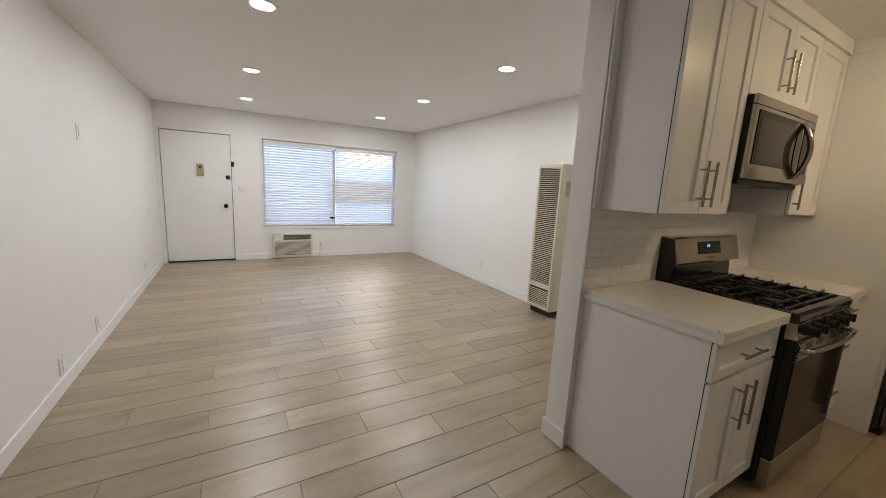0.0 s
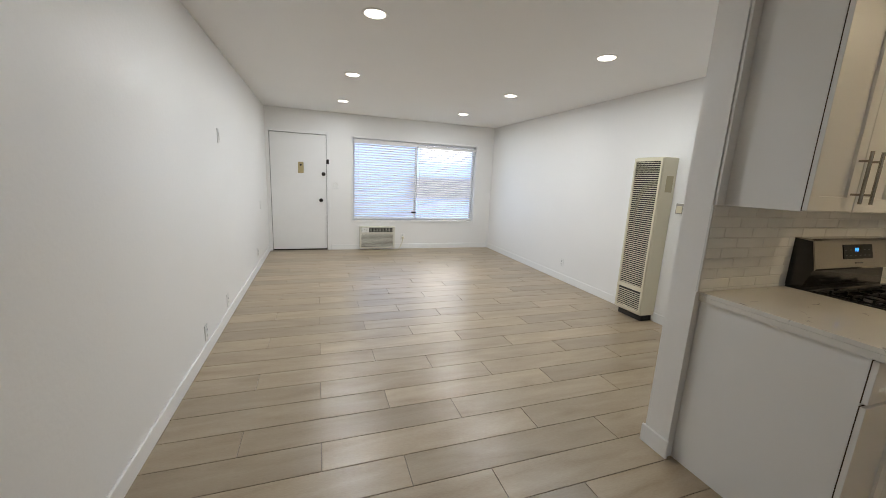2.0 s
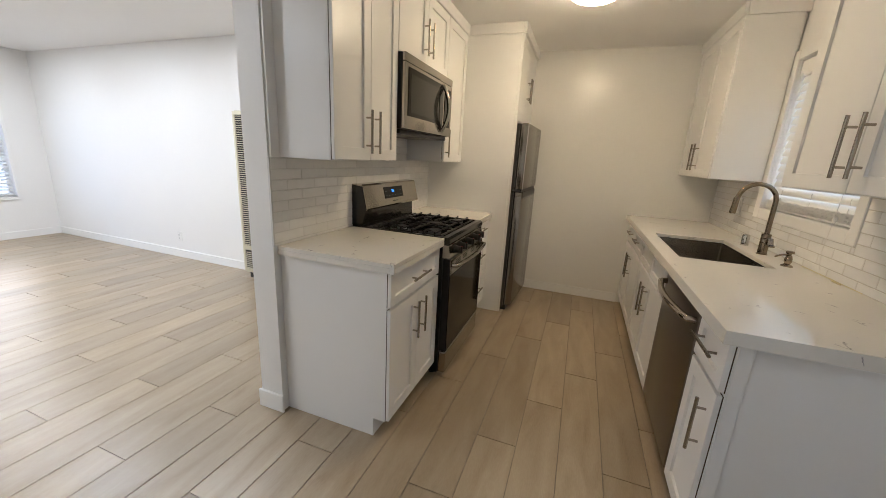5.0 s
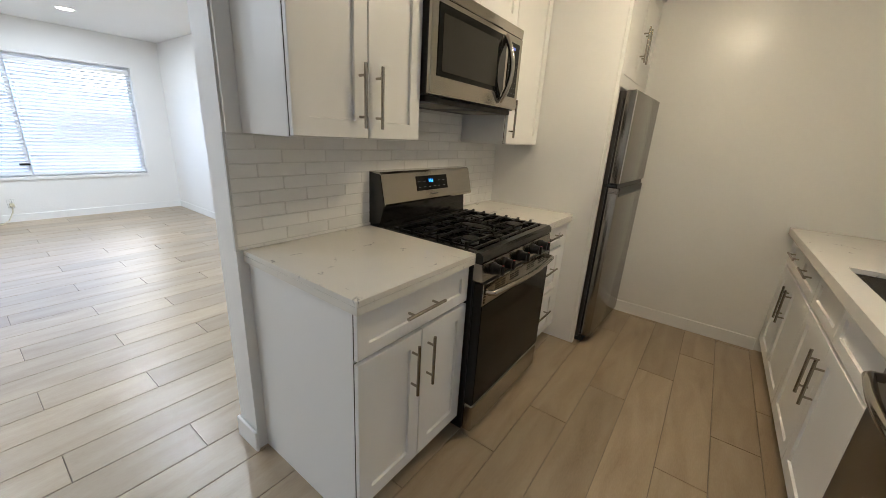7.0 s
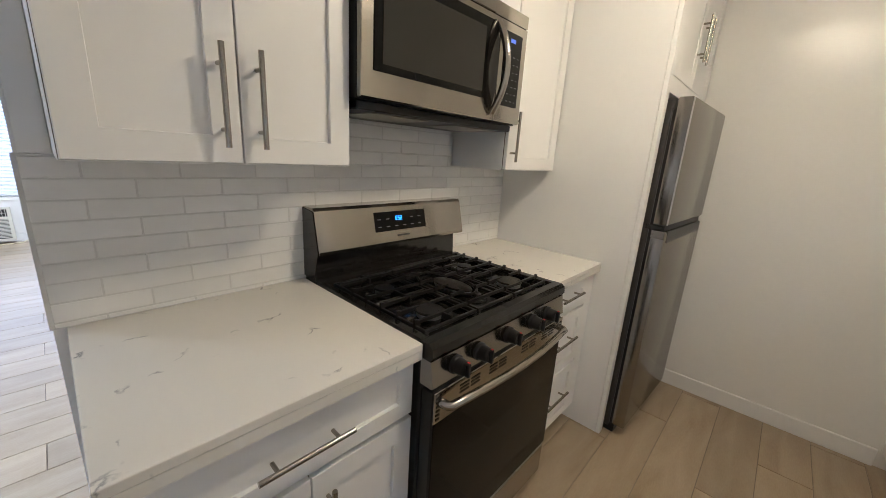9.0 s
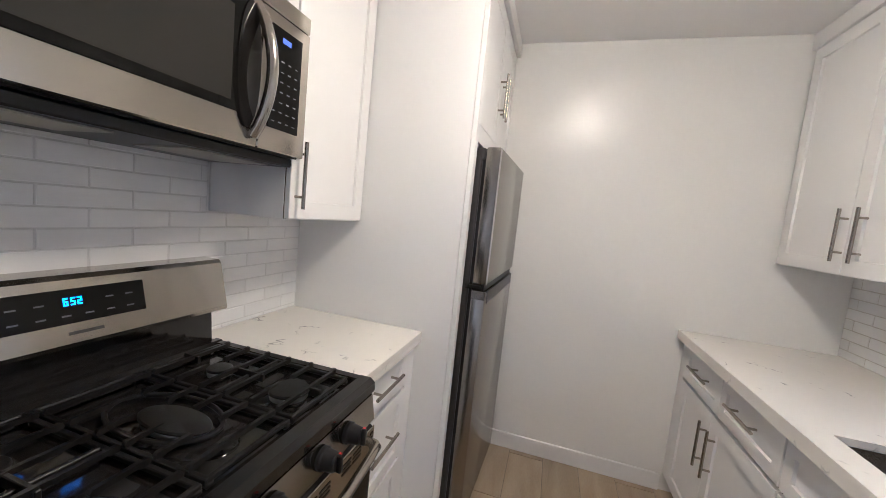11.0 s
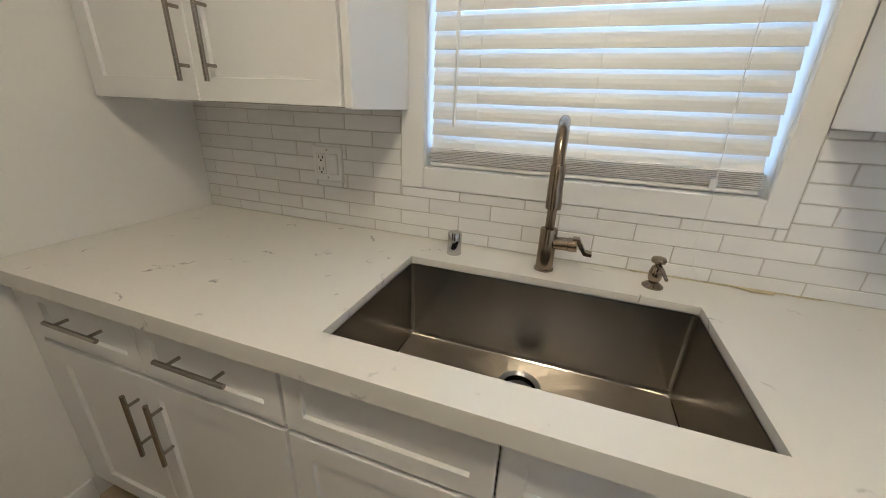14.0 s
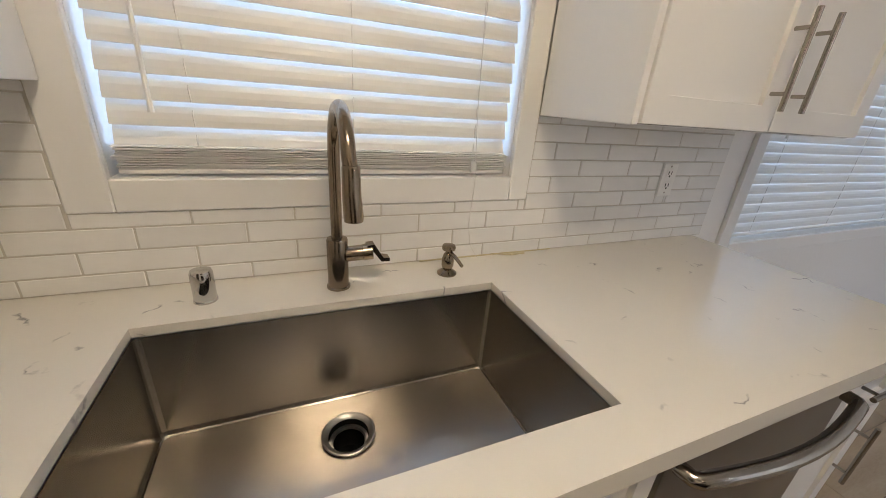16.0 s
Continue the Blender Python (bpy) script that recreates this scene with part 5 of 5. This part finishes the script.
def wall_plate(at, normal, label, category, w=0.07, h=0.115, kind="outlet"):
    """A cover plate on a wall at a point, looking along 'x', '-x', 'y' or '-y'."""
    s = -1 if "-" in normal else 1
    ax = normal[-1]
    p = thing("outlet" if kind == "outlet" else ("light_switch" if "switch" in kind else "wall_plate"), at, label, category)

    def slab_on(u0, u1, z0, z1, d0, d1, bev=0.0, bm=None):
        a, b = sorted((s * d0, s * d1))
        if ax == "y":
            return box(at[0] + u0, at[0] + u1, at[1] + a, at[1] + b, at[2] + z0, at[2] + z1, bev, bm)
        return box(at[0] + a, at[0] + b, at[1] + u0, at[1] + u1, at[2] + z0, at[2] + z1, bev, bm)
    # rim a little darker than the plate paints its outline of shade
    part("gasket_and_shade_rim", slab_on(-w / 2 - 0.0012, w / 2 + 0.0012, -h / 2 - 0.0012, h / 2 + 0.0012, 0.0002, 0.0022), M_GROUT_WHITE, p, "thin darker rim painting the shade round the plate")
    part("plate", slab_on(-w / 2, w / 2, -h / 2, h / 2, 0.0022, 0.0075, 0.0025), M_PLATE, p)
    for zc in (-h / 2 + 0.012, h / 2 - 0.012):
        part("screw", slab_on(-0.003, 0.003, zc - 0.003, zc + 0.003, 0.0072, 0.0082, 0.001), M_GREY, p)
    if kind == "outlet":
        for zc in (-0.021, 0.021):
            f = part("socket", slab_on(-0.017, 0.017, zc - 0.015, zc + 0.015, 0.0072, 0.0092, 0.001), M_PLATE, p)
            bm = slab_on(-0.0085, -0.0055, zc - 0.003, zc + 0.008, 0.009, 0.0098)
            slab_on(0.0055, 0.0085, zc - 0.003, zc + 0.008, 0.009, 0.0098, 0, bm)
            slab_on(-0.003, 0.003, zc - 0.012, zc - 0.006, 0.009, 0.0098, 0, bm)
            part("slots", bm, M_VOID, f)
    elif kind == "combo":
        f = part("socket", slab_on(0.008, 0.042, -0.034, 0.034, 0.0072, 0.0095, 0.001), M_PLATE, p)
        # darker sheet: shade in the gap round the socket put into colour
        part("socket_gap", slab_on(0.0065, 0.0435, -0.0355, 0.0355, 0.0073, 0.0079), M_GROUT, p)
        bm = bmesh.new()
        for zc in (-0.02, 0.02):
            slab_on(0.0305, 0.0335, zc - 0.003, zc + 0.008, 0.0092, 0.0101, 0, bm)
            slab_on(0.0165, 0.0195, zc - 0.003, zc + 0.008, 0.0092, 0.0101, 0, bm)
            slab_on(0.022, 0.028, zc - 0.012, zc - 0.006, 0.0092, 0.0101, 0, bm)
        part("slots", bm, M_VOID, f)
        part("rocker", slab_on(-0.042, -0.010, -0.034, 0.034, 0.0072, 0.011, 0.002), M_PLATE, p)
        # likewise a darker sheet for the shaded gap round the rocker
        part("rocker_gap", slab_on(-0.0435, -0.0085, -0.0355, 0.0355, 0.0073, 0.0079), M_GROUT, p)
    elif kind == "switch":
        n = 2 if w > 0.1 else 1
        for k in range(n):
            u = (k - (n - 1) / 2) * 0.046
            part("toggle_slot", slab_on(u - 0.0145, u + 0.0145, -0.032, 0.032, 0.0072, 0.0092, 0.001), M_GROUT, p)
            part("toggle", slab_on(u - 0.013, u + 0.013, -0.030, 0.030, 0.0085, 0.013, 0.002), M_PLATE, p)
    elif kind == "blank":
        part("knob", slab_on(-0.012, 0.012, -0.012, 0.012, 0.0075, 0.015, 0.004), M_PLATE, p)
    return p


wall_plate((3.955, SINK + 0.012, 1.134), "y", "white two-gang plate with outlet and rocker switch", "outlet", 0.118, 0.118, "combo")
wall_plate((2.05, SINK + 0.012, 1.142), "y", "white duplex outlet on the tiled backsplash", "outlet")
wall_plate((0.45, FAR, 1.175), "-y", "white double light switch beside the entrance door", "switch", 0.118, 0.118, "switch")
wall_plate((1.70, FAR, 0.24), "-y", "white duplex outlet under the window", "outlet")
wall_plate((LEFT, 3.15, 0.17), "x", "white duplex outlet low on the wall", "outlet")
wall_plate((LEFT, 3.87, 0.18), "x", "white duplex outlet low on the wall", "outlet")
wall_plate((LEFT, 5.75, 0.24), "x", "white duplex outlet low on the wall", "outlet")
wall_plate((LEFT, 3.92, 1.66), "x", "white switch plate high on the wall", "switch", 0.07, 0.12, "switch")
wall_plate((LEFT, 6.2, 0.87), "x", "small white wall plate beside the door", "wall plate", 0.07, 0.115, "blank")
wall_plate((RIGHT, 4.53, 0.26), "-x", "white duplex outlet low on the living room wall", "outlet")


def heater():
    x0, x1, y0, y1, z0, z1 = 3.32, RIGHT - 0.001, 2.92, 3.262, 0.065, 1.70
    h = thing("wall_heater", (3.4, 3.04, z0), "tall cream metal gas wall heater with louvred front", "heater")
    part("casing", box(x0 + 0.02, x1, y0, y1, z0, z1, 0.006), M_HEATER, h)
    f = 0.022
    bm = wall_with_holes("x", x0, x0 + 0.019, y0 + 0.002, y1 - 0.002, z0 + 0.02, z1 - 0.01, [(y0 + f, y1 - f, z0 + 0.045, z0 + 0.255), (y0 + f, y1 - f, z0 + 0.30, z1 - 0.04)])
    part("front_frame", bm, M_HEATER, h)
    part("cavity", box(x0 + 0.014, x0 + 0.0195, y0 + f, y1 - f, z0 + 0.045, z1 - 0.04), M_HEATDARK, h, "dark interior behind the louvres")
    first = None
    z = z0 + 0.056
    while z < z1 - 0.05:
        if not z0 + 0.245 < z < z0 + 0.31:
            if first is None:
                first = part("louvre", extrude_profile([(x0 + 0.001, z - 0.0026), (x0 + 0.0025, z - 0.0032), (x0 + 0.011, z + 0.0015), (x0 + 0.011, z + 0.0035), (x0 + 0.0015, z + 0.0018)], "y", y0 + f, y1 - f), M_HEATER, h)
                base = first.location.copy()
                zf = z
            else:
                repeat(first, (base.x, base.y, base.z + z - zf), h)
        z += 0.0212
    part("rating_label", box(3.40, 3.49, y0 - 0.0012, y0 - 0.0002, 1.36, 1.52), M_LABEL, h, "tan rating label")
    part("plinth", box(x0 + 0.05, x1, y0 + 0.02, y1 - 0.02, 0.0, z0), M_HEATDARK, h)


heater()
t = thing("thermostat", (RIGHT, 2.81, 1.2), "ivory wall thermostat beside the heater", "thermostat")
part("backplate", box(RIGHT - 0.01, RIGHT, 2.765, 2.855, 1.145, 1.26, 0.002), M_PLATE, t)
part("housing", box(RIGHT - 0.03, RIGHT - 0.0102, 2.768, 2.852, 1.158, 1.259, 0.003), M_GREY, t, "grey metal housing")
part("cover", box(RIGHT - 0.037, RIGHT - 0.0302, 2.780, 2.840, 1.168, 1.235, 0.002), M_IVORY, t, "ivory cover")


def air_conditioner():
    x0, x1, z0, z1 = 0.875, 1.53, 0.03, 0.44
    a = thing("air_conditioner", (1.2, FAR, z0), "beige through-wall air conditioner under the window", "air conditioner")
    f = FAR - 0.085
    part("housing", box(x0, x1, f + 0.02, FAR - 0.001, z0, z1, 0.006), M_AC, a)
    bm = wall_with_holes("y", f, f + 0.0195, x0, x1, z0, z1, [(x0 + 0.03, x1 - 0.03, z0 + 0.03, z0 + 0.27), (x0 + 0.03, x1 - 0.03, z0 + 0.30, z1 - 0.02)])
    part("front_frame", bm, M_AC, a)
    part("cavity", box(x0 + 0.03, x1 - 0.03, f + 0.014, f + 0.0195, z0 + 0.03, z1 - 0.02), M_HEATDARK, a)
    z = z0 + 0.042
    first = None
    while z < z0 + 0.265:
        b = extrude_profile([(f + 0.002, z), (f + 0.013, z + 0.006), (f + 0.013, z + 0.009), (f + 0.002, z + 0.004)], "x", x0 + 0.03, x1 - 0.03)
        if first is None:
            first, zf = part("louvre", b, M_AC, a), z
            base = first.location.copy()
        else:
            b.free()
            repeat(first, (base.x, base.y, base.z + z - zf), a)
        z += 0.0165
    cp = part("control_panel", box(x0 + 0.032, x0 + 0.17, f + 0.001, f + 0.0135, z0 + 0.302, z1 - 0.022, 0.002), M_PLATE, a)
    for k in range(3):
        x = x0 + 0.055 + k * 0.035
        part("button", lathe([(0.008, 0.0), (0.008, -0.004), (0.005, -0.005)], (x, f + 0.0008, z0 + 0.345 + 0.012 * (k % 2)), "y", 12), M_GREY, cp, "small grey control button")
    vane, mid = None, None
    for k in range(16):
        x = x0 + 0.188 + k * (x1 - 0.046 - x0 - 0.188) / 15
        if vane is None:
            vane = part("outlet_vane", box(x, x + 0.004, f + 0.001, f + 0.013, z0 + 0.302, z1 - 0.022), M_AC, a)
            mid, xf = vane.location.copy(), x
        else:
            repeat(vane, (mid.x + x - xf, mid.y, mid.z), a)
    part("outlet_bar", box(x0 + 0.18, x1 - 0.034, f + 0.003, f + 0.006, z0 + 0.342, z0 + 0.346), M_AC, a)
    part("outlet_dark", box(x0 + 0.18, x1 - 0.034, f + 0.0131, f + 0.0139, z0 + 0.303, z1 - 0.023), M_BLKPLASTIC, a)


air_conditioner()
w = thing("power_cord", (1.5, FAR - 0.1, 0), "cream air conditioner power cord lying on the floor", "cord")
part("cable", tube([(1.00, FAR - 0.09, 0.03), (1.03, FAR - 0.12, 0.006), (1.15, FAR - 0.17, 0.006), (1.30, FAR - 0.20, 0.006), (1.45, FAR - 0.16, 0.006), (1.35, FAR - 0.12, 0.006), (1.25, FAR - 0.14, 0.013),
                    (1.45, FAR - 0.19, 0.012), (1.58, FAR - 0.12, 0.006), (1.64, FAR - 0.05, 0.03), (1.69, FAR - 0.035, 0.13), (1.70, FAR - 0.03, 0.20)], 0.0055, 8), M_IVORY, w, smooth=True)
part("plug", box(1.68, 1.72, FAR - 0.045, FAR - 0.0085, 0.195, 0.24, 0.005), M_IVORY, w)


# ---- lights ----
def recessed():
    at = (0.52, 2.80, TOP)
    r = thing("recessed_light", at, "round white recessed ceiling light, switched on", "ceiling light", "living room ceiling lights")
    part("trim_ring", lathe([(0.088, 0.0), (0.088, -0.003), (0.082, -0.006), (0.070, -0.004), (0.068, -0.0015)], at, seg=36), M_TRIM, r, smooth=True)
    part("lens", lathe([(0.067, -0.0015), (0.066, -0.0035), (0.03, -0.0042)], at, seg=32), M_GLOW, r, "glowing white lens", smooth=True)
    return r


first_light = recessed()
for lx in (0.52, 2.40):
    for ly in (2.80, 4.40, 5.95):
        if (lx, ly) != (0.52, 2.80):
            copy_thing(first_light, Matrix.Translation((lx, ly, TOP)))
        lamp = new("recessed_lamp", bpy.data.lights.new("recessed_lamp", "AREA"))
        lamp.data.shape, lamp.data.size, lamp.data.energy, lamp.data.color = "DISK", 0.13, RECESSED_WATTS, (0.86, 0.945, 1.03)
        lamp.location = (lx, ly, TOP - 0.006)

DX, DY = 3.13, 0.09
dl = thing("flush_ceiling_light", (DX, DY, TOP), "round frosted glass flush ceiling light with nickel bands, on", "ceiling light")
part("pan", lathe([(0.138, 0.0), (0.14, -0.02), (0.13, -0.024)], (DX, DY, TOP), seg=40), M_PLATE, dl, smooth=True)
part("shade", lathe([(0.138, -0.0245), (0.146, -0.03), (0.148, -0.065), (0.142, -0.082), (0.120, -0.098), (0.083, -0.108), (0.03, -0.113)], (DX, DY, TOP), seg=44), M_DOME, dl, "glowing frosted glass bowl", smooth=True)
for bz in (-0.032, -0.068):
    part("band", lathe([(0.1485, bz + 0.005), (0.157, bz + 0.005), (0.157, bz - 0.005), (0.1485, bz - 0.005)], (DX, DY, TOP), seg=44), M_NICKEL, dl, "brushed nickel band", smooth=True)


# ---- tiled backsplash and floor boards ----
def backsplash(name, y, s, x0, x1, z0, z1, phase, skip, label, L, H, zs):
    """Glazed tiles L x H in running bond from a first course at zs, standing proud of the grout."""
    back = structure(name, wall_with_holes("y", min(y, y + s * 0.0104), max(y, y + s * 0.0104), x0, x1, z0, z1, skip), M_GROUT_WHITE if s < 0 else M_GROUT, label, "backsplash")
    g = 0.0033
    meshes = {}
    row, z = 0, zs
    while z < z1 - 0.004:
        ztop = min(z + H, z1)
        x = x0 - ((phase + (row % 2) * L / 2) % L)
        while x < x1:
            spans = [(max(x, x0), min(x + L, x1), max(z, z0), ztop)]
            for a, b, c, d in skip:
                nxt = []
                for xa, xb, za, zb in spans:
                    if xb <= a or xa >= b or zb <= c or za >= d:
                        nxt.append((xa, xb, za, zb))
                        continue
                    if xa < a:
                        nxt.append((xa, a, za, zb))
                    if xb > b:
                        nxt.append((b, xb, za, zb))
                    if za < c:
                        nxt.append((max(xa, a), min(xb, b), za, c))
                    if zb > d:
                        nxt.append((max(xa, a), min(xb, b), d, zb))
                spans = nxt
            for xa, xb, za, zb in spans:
                w, h = round(xb - xa - g, 4), round(zb - za - g, 4)
                if w < 0.006 or h < 0.006:
                    continue
                c = Vector(((xa + xb) / 2, y + s * 0.008, (za + zb) / 2))
                if (w, h) not in meshes:
                    bm = box(-w / 2, w / 2, -0.004, 0.004, -h / 2, h / 2, 0.0014)
                    me = bpy.data.meshes.new("tile")
                    bm.to_mesh(me)
                    bm.free()
                    me.materials.append(M_TILE)
                    meshes[w, h] = me
                o = new("tile", meshes[w, h])
                o.location = c
                o.rotation_euler = (radians(random.uniform(-0.35, 0.35)), 0, radians(random.uniform(-0.15, 0.15)))
                o.parent = back
                o.matrix_parent_inverse = WORLD[back.name].inverted()
            x += L
        z += H
        row += 1


backsplash("backsplash_stove", STOVE_WALL, -1, POST + 0.002, 3.718, 0.916, 1.50, 0.0975, [(1.86, 2.50, 1.332, 1.6), (3.259, 3.72, 1.332, 1.6)],
           "white glazed subway tile backsplash behind the stove", 0.1955, 0.0497, 0.8805)
backsplash("backsplash_sink", SINK, 1, 1.76, END - 0.001, 0.916, 1.321, 0.0355, [(2.625, 3.673, 1.086, 1.4), (3.902, 4.008, 1.081, 1.187), (2.021, 2.079, 1.09, 1.194)],
           "white glazed subway tile backsplash round the kitchen window", 0.2055, 0.0495, 0.9055)


def floor_boards():
    floor = bpy.data.objects["floor"]
    W, L, g = 0.199, 1.19, 0.0034
    meshes = {}
    for n in range(-8, 35):
        y0, y1 = 0.350 + W * n, 0.350 + W * (n + 1)
        y0, y1 = max(y0, SINK), min(y1, FAR + 0.05)
        if y1 - y0 < 0.01:
            continue
        xr = END if y0 < LIVING_FACE else RIGHT
        x = LEFT - ((LEFT - (2.920 - 0.3965 * n)) % L)
        while x < xr:
            xa, xb = max(x, LEFT), min(x + L, xr)
            w, d = round(xb - xa - g, 4), round(y1 - y0 - g, 4)
            if w > 0.01:
                if (w, d) not in meshes:
                    bm = box(-w / 2, w / 2, -d / 2, d / 2, -0.006, 0.0, 0.001)
                    me = bpy.data.meshes.new("floor_board")
                    bm.to_mesh(me)
                    bm.free()
                    me.materials.append(M_PLANK)
                    meshes[w, d] = me
                o = new("floor_board", meshes[w, d])
                o.location = ((xa + xb) / 2, (y0 + y1) / 2, 0)
                o.parent = floor
                o.matrix_parent_inverse = WORLD[floor.name].inverted()
            x += L


floor_boards()
